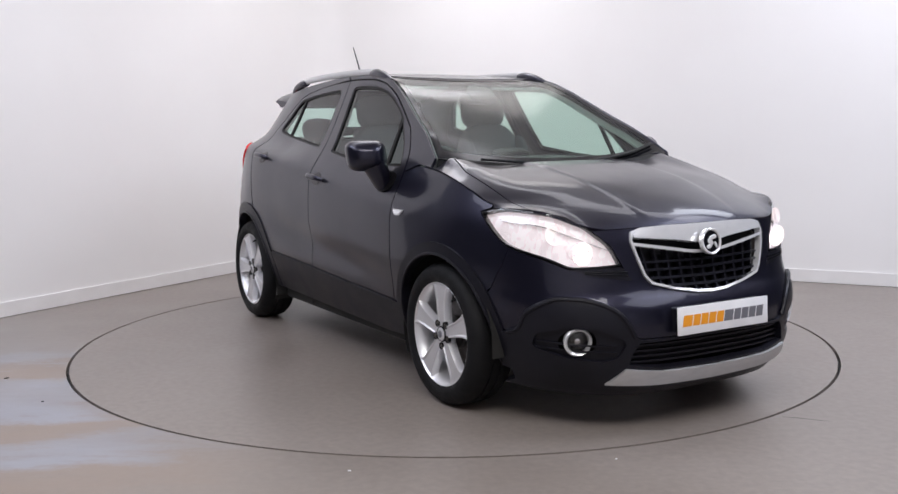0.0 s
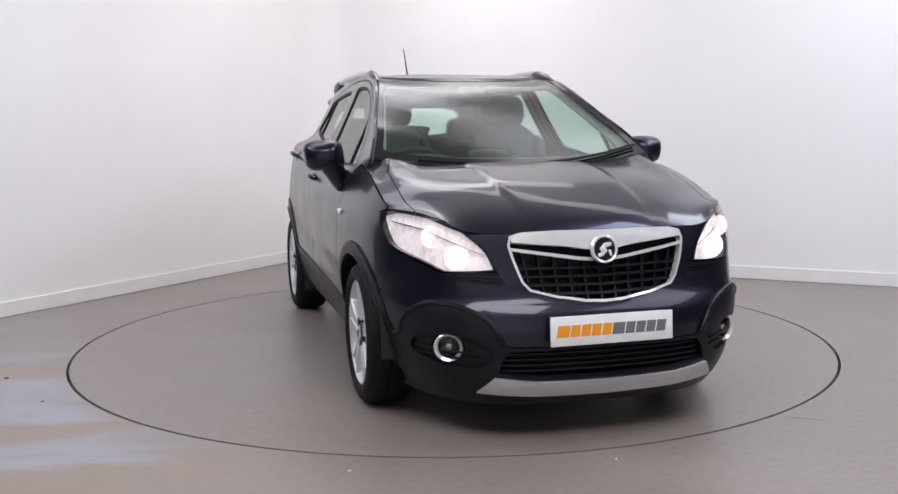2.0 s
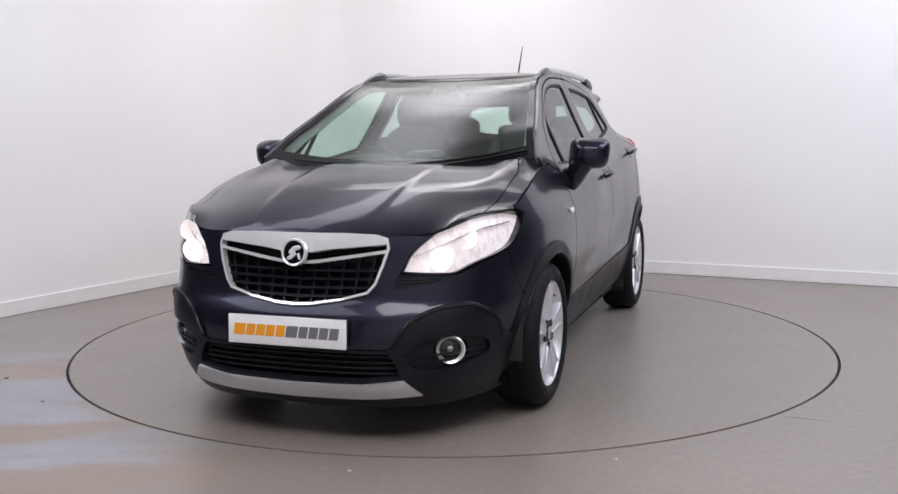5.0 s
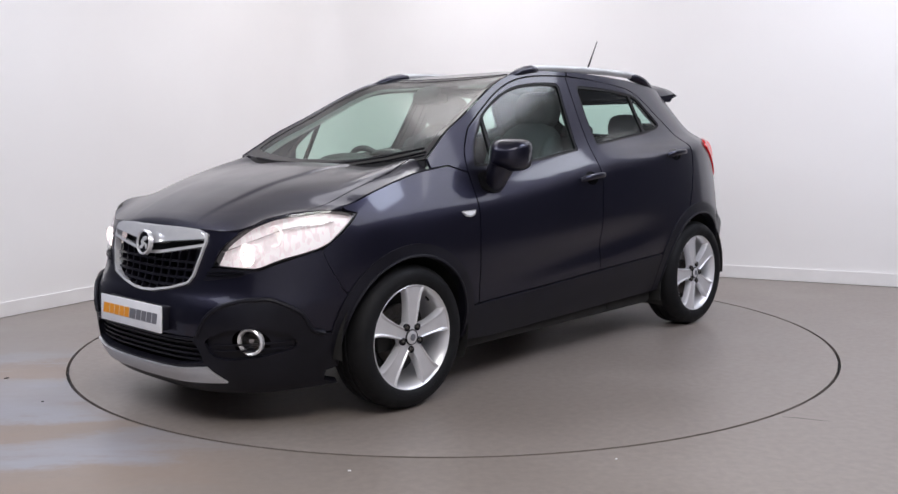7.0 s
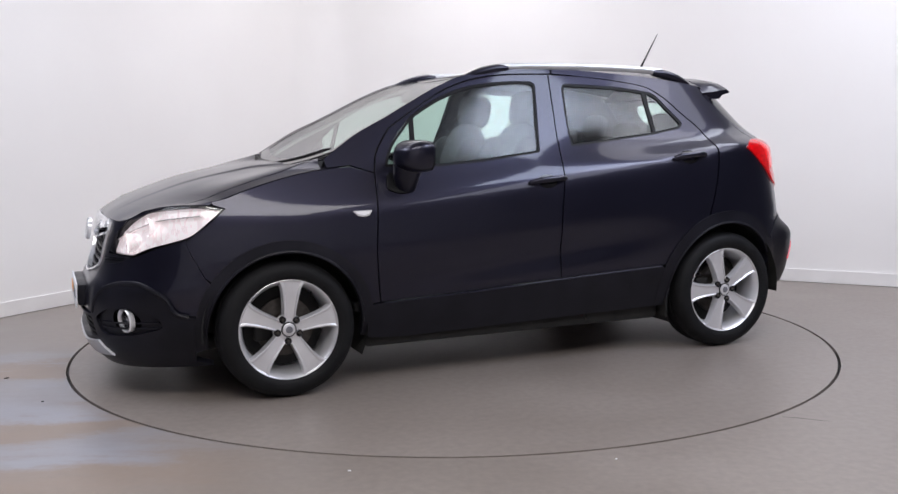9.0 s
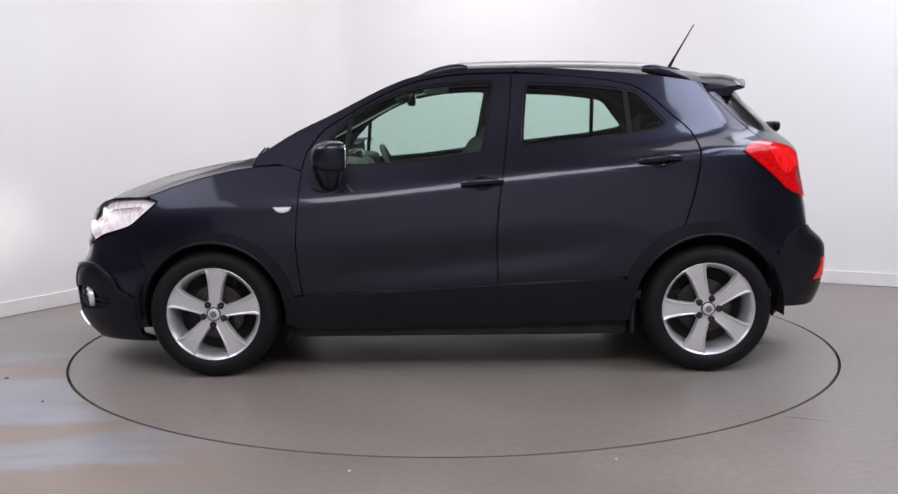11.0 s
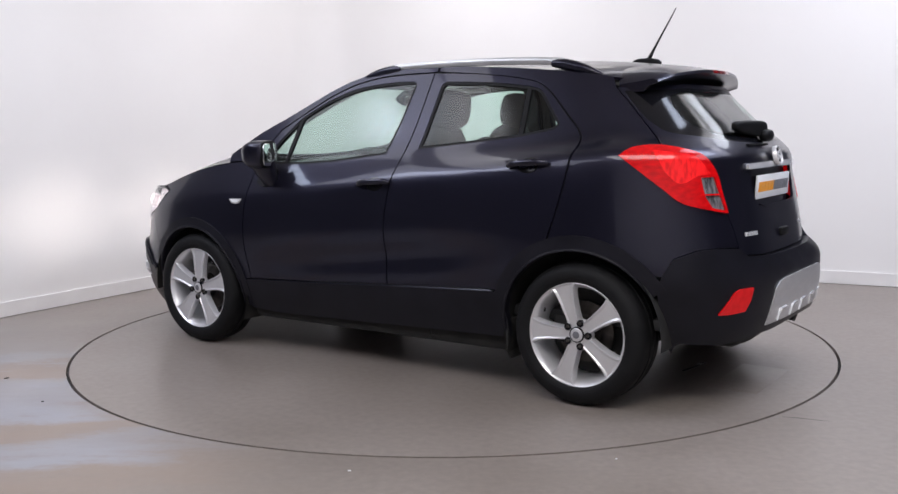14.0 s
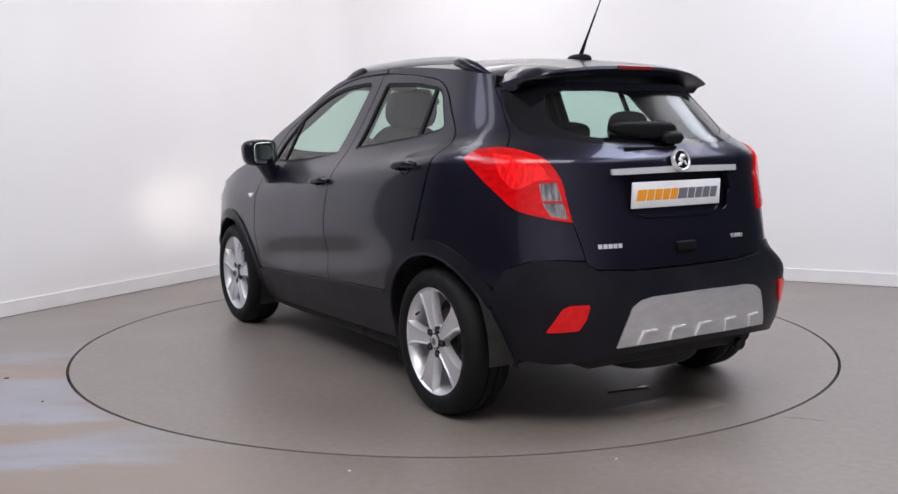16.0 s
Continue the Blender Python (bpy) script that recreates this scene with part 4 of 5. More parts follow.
def badge(centre, normal, r, parent):
    """A round chrome emblem: ring, dark field and a plain slanted shape."""
    n = Vector(normal).normalized()
    m = Matrix.Translation(centre) @ n.to_track_quat("Y", "Z").to_matrix().to_4x4()
    b = part("badge", lathe_bm([(0, 0.002), (r * 0.8, 0.002), (r * 0.8, -0.012)], 32, m), GLOSSBLACK, parent, "round chrome emblem")
    part("badge_ring", lathe_bm([(r, -0.012), (r, 0.004), (r * 0.93, 0.009), (r * 0.83, 0.006), (r * 0.80, -0.004)], 36, m), CHROME, b)
    for k, (px, pz, w, h, a) in enumerate(((-0.18, 0.30, 0.75, 0.34, 12), (0.10, -0.05, 0.62, 0.42, -38), (0.28, -0.38, 0.5, 0.3, 18), (-0.42, -0.28, 0.22, 0.5, 20))):
        bm = pillow_bm((w * r, 0.006, h * r), m @ Matrix.Translation((px * r, 0.004, pz * r)) @ pose(0, 0, 0, 0, a, 0), power=2.6, cuts=3)
        part("emblem", bm, CHROME, b)


badge((2.108, 0, 0.782), (1, 0, 0.16), 0.057, grille)


def number_plate(m, parent_name, frame_w=0.53, h=0.118):
    """A dealer's show plate: white board with an orange and a grey printed band."""
    p = part(parent_name, box_bm(-0.005, 0.003, -frame_w / 2, frame_w / 2, -h / 2, h / 2, 0.003), WHITE, car, "white show plate with orange and grey print")
    p.matrix_local = m
    widths = (0.060, 0.046, 0.046, 0.046, 0.046)
    y = -frame_w / 2 + 0.028
    for g, (material, hh) in enumerate(((ORANGE, 0.046), (GREY, 0.046))):
        for w in widths:
            w = w * 0.86
            bm = box_bm(0.0031, 0.0041, y, y + w, -hh / 2, hh / 2)
            for v in bm.verts:
                v.co.y += v.co.z * 0.18
            part("print", bm, material, p)
            y += w + 0.0055
    return p


number_plate(pose(2.192, 0, 0.474, 0, -3, 0), "front_plate")
part("plate_holder", box_bm(2.13, 2.184, -0.255, 0.255, 0.422, 0.526, 0.008), PLASTIC, front_bumper)

# headlamps
for right in (False, True):
    lampo = panel("headlamp", shrink(lamp, 0.002), LAMPBACK, car, holes=[circle_on((0.585, 0.757), 0.042)], right=right, off=-0.030, lip=0.0, label="lit headlamp with clear lens")
    panel("housing", lamp, GLOSSBLACK, lampo, holes=[shrink(lamp, 0.006)], right=right, off=0.0, lip=0.035)
    panel("lens", shrink(lamp, 0.003), LENS, lampo, right=right, off=0.006, lip=0.006, step=0.02)
    sgn = -1 if right else 1
    for y, z, r, material, name in ((0.585, 0.757, 0.046, BEAM, "low_beam"), (0.665, 0.835, 0.042, GLOW, "high_beam"), ):
        c, n = surface(skin, np.array([F(y, z)[0]]), np.array([z]), -0.012, right)
        n = (Vector(n[0]) * (0.0 if material is BEAM else 0.25) + Vector((1, 0, -0.08))).normalized()
        m = Matrix.Translation(Vector(c[0])) @ n.to_track_quat("Y", "Z").to_matrix().to_4x4()
        deep = 0.085 if material is BEAM else 0.016
        bowl = part(name, lathe_bm([(r * 1.12, 0.004), (r * 1.06, 0.008), (r, 0.004), (r * 0.9, -deep * 0.5), (r * 0.82, -deep), (0, -deep * 1.05)], 28, m), LAMPBACK, lampo)
        if material is BEAM:
            # a flat slot throws a wide, low beam
            shade = lathe_bm([(r * 0.62, -0.002), (r * 0.98, -0.002), (r * 0.98, -0.006), (r * 0.62, -deep * 0.95), (r * 0.60, -deep * 0.95)], 28, m @ Matrix.Diagonal((1, 1, 0.42, 1)), True)
            part("beam_shade", shade, LAMPBACK, bowl)
            part("bulb", lathe_bm([(0, -deep * 0.97), (r * 0.3, -deep * 0.97), (r * 0.5, -deep * 0.95)], 24, m), material, bowl)
        else:
            part("bulb", lathe_bm([(0, -deep * 0.97), (r * 0.5, -deep * 0.97), (r * 0.8, -deep * 0.93)], 24, m), material, bowl)

    for line in ([F(0.475, 0.765), F(0.56, 0.80), F(0.64, 0.838), F(0.70, 0.865), X(1.66, 0.885)],):
        edge = curve(line)
        strip = edge + [(p[0] + 0.004, p[1] + 0.005) for p in edge[::-1]]
        panel("lamp_bezel", strip, REFLECTOR, lampo, right=right, off=-0.012, lip=0.015, step=0.015)

# ---- tail ----
TAIL_GATE = [B(0, 1.468), B(0.3, 1.468)] + [X(p[0] - 0.006, p[1]) for p in TAILGATE_EDGE] + [B(0.612, 1.137), B(0.568, 1.06), B(0.556, 0.97), B(0.544, 0.885), B(0.524, 0.81), B(0.506, 0.725), B(0.47, 0.698), B(0.3, 0.687), B(0, 0.684)]


def mirror_tail(pts):
    return pts + [(2 * S_END - p[0], p[1]) for p in pts[::-1] if abs(p[0] - S_END) > 1e-6]


RGLASS = [B(0, 1.45), B(0.3, 1.45), X(-1.365, 1.435), X(-1.41, 1.385), X(-1.478, 1.318)] + curve([X(-1.50, 1.300), X(-1.60, 1.245), B(0.50, 1.222), B(0.40, 1.204), B(0.2, 1.193), B(0, 1.19)])
NICHE = [B(0, 1.07), B(0.315, 1.07), B(0.325, 0.99), B(0.30, 0.925), B(0.27, 0.905), B(0, 0.90)]
gate = panel("tailgate", mirror_tail(TAIL_GATE), PAINT, car, holes=[mirror_tail(RGLASS), mirror_tail(NICHE)], step=0.03)
rg = mirror_tail(RGLASS)
panel("rear_window", shrink(rg, 0.002), GLASS, gate, off=-0.004, lip=0.004, label="green-tinted rear window glass")
RG_IN = [B(0, 1.435), B(0.36, 1.432), B(0.44, 1.41), B(0.475, 1.36), B(0.49, 1.31)] + curve([B(0.475, 1.27), B(0.42, 1.24), B(0.32, 1.225), B(0.18, 1.217), B(0, 1.215)])
panel("rear_window_border", shrink(rg, 0.001), GLOSSBLACK, gate, holes=[mirror_tail(RG_IN)], off=-0.0015, lip=0.006, label="black printed rear window border")
panel("plate_recess", shrink(mirror_tail(NICHE), -0.01), PAINT, gate, off=-0.034, lip=0)
panel("chrome_strip", rounded(mirror_tail([B(0, 1.103), B(0.362, 1.098), B(0.362, 1.073), B(0, 1.076)]), 0.006), CHROME, gate, off=0.014, lip=0.03, step=0.02, label="chrome tailgate strip")
number_plate(pose(-1.893, 0, 0.985, 0, 3, 180), "rear_plate", 0.52, 0.111)
badge((-1.913, 0, 1.128), (-1, 0, 0.25), 0.047, gate)
part("tailgate_handle", box_bm(-1.962, -1.93, -0.055, 0.055, 0.745, 0.785, 0.006), BLACK, gate)
panel("recess_edge", mirror_tail([B(0, 0.905), B(0.2, 0.906), B(0.27, 0.912), B(0.2, 0.892), B(0, 0.888)]), PAINT, gate, off=0.004)


def bars(text_w, n, y, z, gate_parent):
    for k in range(n):
        w = text_w / n
        p = B(y - k * w, z)
        q2 = B(y - k * w - w * 0.78, z)
        panel("badge_bar", [p, q2, (q2[0], z + 0.018), (p[0], z + 0.018)], CHROME, gate_parent, off=0.003, lip=0.003, step=0.02)


bars(0.115, 5, 0.455, 0.778, gate)
txt = bpy.data.curves.new("lettering", "FONT")
txt.body, txt.size, txt.extrude = "TURBO", 0.026, 0.0015
c, n = surface(skin, np.array([B(-0.285, 0.778)[0]]), np.array([0.778]), 0.002, False)
word = new("lettering", txt)
word.data.materials.append(CHROME)
word.parent = gate
n = Vector(n[0])
side_ax = Vector((0, 0, 1)).cross(n).normalized()
up_ax = n.cross(side_ax)
word.matrix_local = Matrix.Translation(Vector(c[0])) @ Matrix((side_ax, up_ax, n)).transposed().to_4x4()
tagged(word, "small chrome lettering")

def proud(base):
    a0, a1 = X(-1.70, 0.6)[0], B(0.62, 0.6)[0]

    def off(a, z):
        a = np.where(a > S_END, 2 * S_END - a, a)
        t = np.clip((a - a0) / (a1 - a0), 0, 1)
        k = np.clip((0.735 - z) / 0.13, 0, 1)
        return base + 0.072 * t * t * (3 - 2 * t) * k * k * (3 - 2 * k)
    return off


rear_b = [B(0, 0.676), B(0.3, 0.679), B(0.48, 0.692), B(0.512, 0.729), B(0.62, 0.737), B(0.70, 0.732)] + xs([(-1.70, 0.697), (-1.655, 0.617), (-1.640, 0.55), (-1.638, 0.45), (-1.645, 0.34), (-1.662, 0.262)]) + [B(0.70, 0.315), B(0.60, 0.35), B(0.42, 0.375), B(0.2, 0.385), B(0, 0.387)]
rear_bumper = panel("rear_bumper", mirror_tail(rear_b), PLASTIC, car, off=proud(0.006), lip=0.07, step=0.022, label="black textured plastic rear bumper")
rskid = [B(0, 0.585), B(0.27, 0.583), B(0.325, 0.575), B(0.365, 0.55), B(0.415, 0.405), B(0.3, 0.408), B(0, 0.41)]
rs = panel("skid_plate", mirror_tail(rskid), SILVER, rear_bumper, off=proud(0.012), lip=0.015, step=0.03, label="silver rear skid plate with ribs")
for y in (-0.30, -0.15, 0.0, 0.15, 0.30):
    g = 0.02 if y >= 0 else -0.02
    panel("skid_rib", [B(y + g * 0.6 + 0.02, 0.413), B(y + 0.012, 0.455), B(y - 0.055, 0.458), B(y - 0.055, 0.452), B(y + 0.006, 0.448), B(y + g * 0.6 + 0.012, 0.413)], CHROME, rs, off=proud(0.020), lip=0.008, step=0.03)
refl = [B(0.65, 0.467), B(0.612, 0.56), B(0.59, 0.572), B(0.527, 0.573), B(0.536, 0.52), B(0.556, 0.477)]
for right in (False, True):
    panel("rear_reflector", rounded(refl, 0.008), REDGLOW, rear_bumper, right=right, off=proud(0.013), lip=0.015, label="red rear reflector")
tl = curve([X(-1.452, 1.143), X(-1.505, 1.176), X(-1.60, 1.184), B(0.655, 1.165), B(0.614, 1.137), B(0.572, 1.06), B(0.560, 0.97), B(0.549, 0.888)]) + curve([B(0.60, 0.896), X(-1.72, 0.935), X(-1.64, 1.0), X(-1.558, 1.066)])
clear = [B(0.645, 1.045), B(0.588, 1.048), B(0.572, 0.96), B(0.562, 0.90), B(0.622, 0.912), B(0.642, 0.96)]
for right in (False, True):
    panel("lamp_back", shrink(tl, -0.03), DASH, car, right=right, off=-0.055, lip=0.0, step=0.06)
    t = panel("tail_lamp", tl, RED, car, holes=[rounded(clear, 0.006)], right=right, off=0.010, lip=0.03, step=0.018, label="glossy red tail lamp with clear reversing section")
    lobe = curve([X(-1.58, 1.163), B(0.665, 1.142), B(0.632, 1.11), B(0.605, 1.06)]) + curve([B(0.652, 1.055), X(-1.70, 1.02), X(-1.64, 1.075)])
    panel("lamp_lobe", rounded(lobe, 0.01), LOBE, t, right=right, off=0.012, lip=0.004, step=0.018)
    panel("reversing_lens", rounded(clear, 0.006), CLEARBACK, t, right=right, off=0.002, lip=0.0)
    panel("reversing_cover", rounded(shrink(clear, -0.001), 0.006), LENS, t, right=right, off=0.011, lip=0.0)
    panel("divider", [B(0.645, 0.974), B(0.568, 0.974), B(0.568, 0.967), B(0.645, 0.967)], RED, t, right=right, off=0.012, lip=0.006)
# spoiler with its brake light
sp = bmesh.new()
rows = []
for i in range(33):
    u = -1 + i / 16
    y = u * 0.548
    back = -1.625 + 0.10 * abs(u) ** 2.2
    e = abs(u)
    zt = 1.570 - 0.050 * e ** 2.6 - 0.012 * e ** 10
    thin = 1 - 0.62 * e ** 4
    front = -1.31 - 0.02 * e ** 8
    dip = 0.045 * e ** 14
    rows.append([sp.verts.new(p) for p in ((front, y * 0.985, zt + 0.002 - dip), (-1.42, y, zt + 0.003 - dip * 0.8), (-1.50, y, zt - 0.008 - dip * 0.3), (back, y, zt - 0.032), (back - 0.003, y, zt - 0.032 - 0.012 * thin),
                                           (back + 0.006, y, zt - 0.034 - 0.020 * thin), (back + 0.05, y, zt - 0.040 - 0.036 * thin), (-1.455, y * 0.99, zt - 0.034 - 0.056 * thin - dip * 0.5), (-1.34, y * 0.97, zt - 0.040 - 0.075 * thin - dip * 0.2))])
for p, q2 in zip(rows, rows[1:]):
    for k in range(9):
        sp.faces.new((p[k], p[(k + 1) % 9], q2[(k + 1) % 9], q2[k]))
sp.faces.new(rows[0])
sp.faces.new(rows[-1][::-1])
spoiler = part("spoiler", sp, PAINT, gate, angle=40)
part("brake_light", box_bm(-1.631, -1.57, -0.105, 0.105, 1.523, 1.5395, 0.004), DARKRED, spoiler, "dark red high brake light")

# ---- side details ----


def place(x, z, off, right):
    c, n = surface(skin, np.array([X(x, z)[0]]), np.array([z]), off, right)
    return Vector(c[0]), Vector(n[0])


for right in (False, True):
    sgn = -1 if right else 1
    d = [o for o in car.children if o.name.startswith(("front_door", "rear_door"))]
    d = d[2:] if right else d[:2]
    for dd, x, z in ((d[0], -0.115, 0.992), (d[1], -1.02, 1.098)):
        dish = []
        for k in range(24):
            a = 2 * math.pi * k / 24
            dish.append(X(x + 0.055 * math.cos(a), z + 0.036 * math.sin(a)))
        panel("handle_cup", dish, GLOSSBLACK, dd, right=right, off=0.0015, lip=0.004)
        c, n = place(x, z, 0.03, right)
        pts = []
        for k in range(11):
            t = -1 + k / 5
            c2, n2 = place(x + t * 0.105, z + 0.002 - t * 0.008, 0.034 - 0.026 * abs(t) ** 4, right)
            pts.append(c2)
        part("door_handle", tube_bm(pts, 0.0135, 10, [0.75, 0.95, 1, 1, 1, 1, 1, 1, 1, 0.95, 0.75], 1.15), PAINT, dd, "body-coloured pull handle")
    c, n = place(0.905, 0.868, 0.0, right)
    rep = [X(0.955, 0.882), X(0.855, 0.884), X(0.872, 0.86), X(0.90, 0.853), X(0.93, 0.858)]
    rp = panel("side_repeater", rounded(rep, 0.008), CHROME, car, right=right, off=0.006, lip=0.008, label="small clear side indicator")
    panel("repeater_lens", rounded(shrink(rep, 0.007), 0.006), WHITE, rp, right=right, off=0.009, lip=0.004)
    # mirror: foot, arm, shell, glass
    m = Matrix.Diagonal((1, sgn, 1, 1))
    mp = m @ pose(0.655, 0.912, 1.140, -7, 0, 20)
    bm = pillow_bm((0.18, 0.204, 0.158), None, 3.8, 7)
    for v in bm.verts:
        k = 1 - 0.36 * max(0, v.co.x / 0.09) ** 1.6
        v.co.y, v.co.z = v.co.y * k, v.co.z * k
        v.co.z += 0.10 * v.co.y
        v.co.x = max(v.co.x, -0.056)
    bm.transform(mp)
    mir = part("wing_mirror", bm, PAINT, car, "body-coloured wing mirror on a black foot", angle=50)
    part("mirror_bezel", pillow_bm((0.03, 0.194, 0.150), mp @ pose(-0.050, 0, 0, 6, 0, 0), 4.0, 5), BLACK, mir)
    part("mirror_glass", pillow_bm((0.012, 0.168, 0.124), mp @ pose(-0.063, 0.002, 0, 6, 0, 0), 5.0, 5), MIRROR, mir)
    arm = tube_bm([m @ Vector(p) for p in ((0.66, 0.80, 0.965), (0.665, 0.828, 1.0), (0.67, 0.85, 1.045), (0.668, 0.878, 1.10))], 0.060, 14, [0.8, 0.95, 1.15, 1.35], 0.75)
    part("mirror_arm", arm, PAINT, mir)
    foot = [X(0.755, 1.05), X(0.765, 0.975), X(0.71, 0.955), X(0.65, 0.958), X(0.622, 0.985), X(0.625, 1.04), X(0.645, 1.065)]
    panel("mirror_foot", rounded(foot, 0.02), BLACK, mir, right=right, off=0.010, lip=0.015)
    # roof rail
    ry = lambda x: float(roof_edge(x)[1])
    rail_z = spline([0.22, 0.1, 0.0, -0.45, -0.75, -1.04, -1.12, -1.24], [1.552, 1.584, 1.600, 1.607, 1.601, 1.584, 1.566, 1.525])
    xr = np.linspace(0.0, -1.04, 14)
    rail = part("roof_rail", tube_bm([(x, sgn * (ry(x) - 0.012), float(rail_z(x))) for x in xr], 0.013, 10, None, 1.5), SILVER, car, "silver roof rail with dark feet")
    for x0, x1 in ((0.22, -0.05), (-1.24, -0.98)):
        pts = []
        for k in range(11):
            x = x0 + (x1 - x0) * k / 10
            pts.append((x, sgn * (ry(x) - 0.014), float(rail_z(x)) - 0.010))
        part("rail_foot", tube_bm(pts, 0.027, 12, [0.35, 0.55, 0.75, 0.85, 0.95, 1, 1, 1, 1, 0.9, 0.7], 0.95), PAINT, rail)

# aerial and wipers
aer = part("aerial", pillow_bm((0.16, 0.06, 0.05), pose(-1.235, 0, 1.594, 0, -2, 0), 2.4, 5), BLACK, car, "thin whip aerial on a black base")
part("mast", tube_bm([(-1.245, 0, 1.612), (-1.283, 0, 1.68), (-1.388, 0, 1.86)], 0.010, 8, [1.1, 0.6, 0.28]), BLACK, aer)


def on_glass(u, v, h):
    p, n = surface(ws_f, np.array([u]), np.array([v]), h, False)
    return Vector(p[0])


for pts, side in (([(0.15, 0.004), (0.40, 0.02), (0.66, 0.04), (0.93, 0.062)], 0), ([(-0.70, 0.0), (-0.45, 0.0), (-0.2, 0.004), (0.0, 0.004)], 1)):
    w = part("wiper", tube_bm([on_glass(u, v, 0.018) for u, v in pts], 0.009, 6, [1, 1, 1, 0.6], 0.8), BLACK, car, "black windscreen wiper")
    part("blade", tube_bm([on_glass(u, v + 0.012, 0.010) for u, v in pts[1:]], 0.006, 6), BLACK, w)
rw = part("rear_wiper", pillow_bm((0.06, 0.12, 0.06), pose(-1.855, 0.0, 1.222), 2.6, 4), BLACK, car, "black rear wiper")
bm = pillow_bm((0.05, 0.34, 0.088), None, 4.0, 6)
for v in bm.verts:
    k = (v.co.y + 0.17) / 0.34
    v.co.z = v.co.z * (1 - 0.42 * k) + 0.018 * k
    v.co.x += 0.04 * k
part("blade", bm, BLACK, rw)
rw.children[-1].data.transform(pose(-1.835, 0.13, 1.250))
part("washer_slot", box_bm(-1.858, -1.835, -0.03, 0.26, 1.176, 1.186, 0.004), BLACK, rw)

# ---- wheels ----


def wheel(name, x, side, spin):
    """side 1: left. Built round the y axis with its face at +y."""
    face = 0.018
    rim = part(name, lathe_bm([(0.245, 0.0), (0.246, 0.010), (0.239, 0.014), (0.232, 0.008), (0.222, -0.01), (0.212, -0.04), (0.205, -0.16), (0.225, -0.18)], 64), ALLOY, car, "silver five-spoke alloy wheel with black tyre")
    tp = [(0.240, 0.004), (0.252, 0.018), (0.272, 0.026), (0.296, 0.026), (0.318, 0.016), (0.331, 0.0), (0.3385, -0.018), (0.340, -0.035), (0.340, -0.060), (0.333, -0.062), (0.333, -0.070), (0.341, -0.072),
          (0.341, -0.104), (0.334, -0.106), (0.334, -0.114), (0.340, -0.116), (0.340, -0.142), (0.336, -0.165), (0.318, -0.188), (0.272, -0.20), (0.235, -0.185)]
    part("tyre", lathe_bm([(r * HUB / 0.3405, y) for r, y in tp], 72), TYRE, rim, "black rubber tyre")
    part("tyre_ridge", lathe_bm([(0.262, 0.021), (0.265, 0.0265), (0.268, 0.0235)], 64), TYRE, rim)
    part("brake_disc", lathe_bm([(0.0, -0.075), (0.075, -0.07), (0.08, -0.085), (0.142, -0.085), (0.142, -0.10), (0.0, -0.10)], 40), STEEL, rim, "steel brake disc")
    part("caliper", box_bm(0.06, 0.15, -0.115, -0.06, -0.06, 0.07, 0.012), UNDER, rim)
    part("backing", lathe_bm([(0.0, -0.13), (0.2, -0.13), (0.2, -0.135)], 40), UNDER, rim)
    for k in range(5):
        a = radians(spin + 72 * k)
        bm = bmesh.new()
        sect = []
        for r, w, y, dp in ((0.030, 0.028, 0.002, 0.03), (0.065, 0.030, 0.004, 0.03), (0.11, 0.034, 0.007, 0.028), (0.16, 0.041, 0.009, 0.026), (0.198, 0.050, 0.010, 0.024), (0.218, 0.060, 0.010, 0.022), (0.234, 0.076, 0.009, 0.02)):
            prof = [(-w * 1.04, y - dp - 0.012), (-w, y - 0.010), (-w * 0.90, y + 0.001), (-w * 0.78, y + 0.002), (-w * 0.62, y - 0.0035), (w * 0.62, y - 0.0035), (w * 0.78, y + 0.002), (w * 0.90, y + 0.001), (w, y - 0.010), (w * 1.04, y - dp - 0.012)]
            sect.append([bm.verts.new((r * math.cos(a) - t * math.sin(a), yy, r * math.sin(a) + t * math.cos(a))) for t, yy in prof])
        for p, q2 in zip(sect, sect[1:]):
            for j in range(9):
                bm.faces.new((p[j], p[j + 1], q2[j + 1], q2[j]))
        bm.faces.new(sect[0])
        bm.faces.new(sect[-1][::-1])
        part("spoke", bm, ALLOY, rim, angle=25)
        b = a + radians(36)
        m = Matrix.Translation((0.056 * math.cos(b), 0.004, 0.056 * math.sin(b)))
        part("wheel_nut", lathe_bm([(0.006, 0.000), (0.0165, 0.0035), (0.0175, -0.001), (0.0175, -0.02)], 14, m), GLOSSBLACK, rim)
        part("nut_cap", lathe_bm([(0, 0.004), (0.006, 0.004), (0.0085, 0.0015), (0.0085, -0.01)], 6, m), STEEL, rim)
    part("hub_plate", lathe_bm([(0, 0.0005), (0.05, 0.0005), (0.074, -0.006), (0.074, -0.03)], 40), ALLOY, rim)
    part("centre_cap", lathe_bm([(0, 0.012), (0.022, 0.0115), (0.031, 0.007), (0.033, 0.0)], 28), ALLOY, rim)
    part("cap_ring", lathe_bm([(0.031, 0.006), (0.034, 0.0085), (0.037, 0.004), (0.037, -0.004)], 28), GLOSSBLACK, rim)
    part("cap_emblem", lathe_bm([(0, 0.0135), (0.014, 0.013), (0.017, 0.0118)], 20), GREY, rim)
    b = radians(spin + 30)
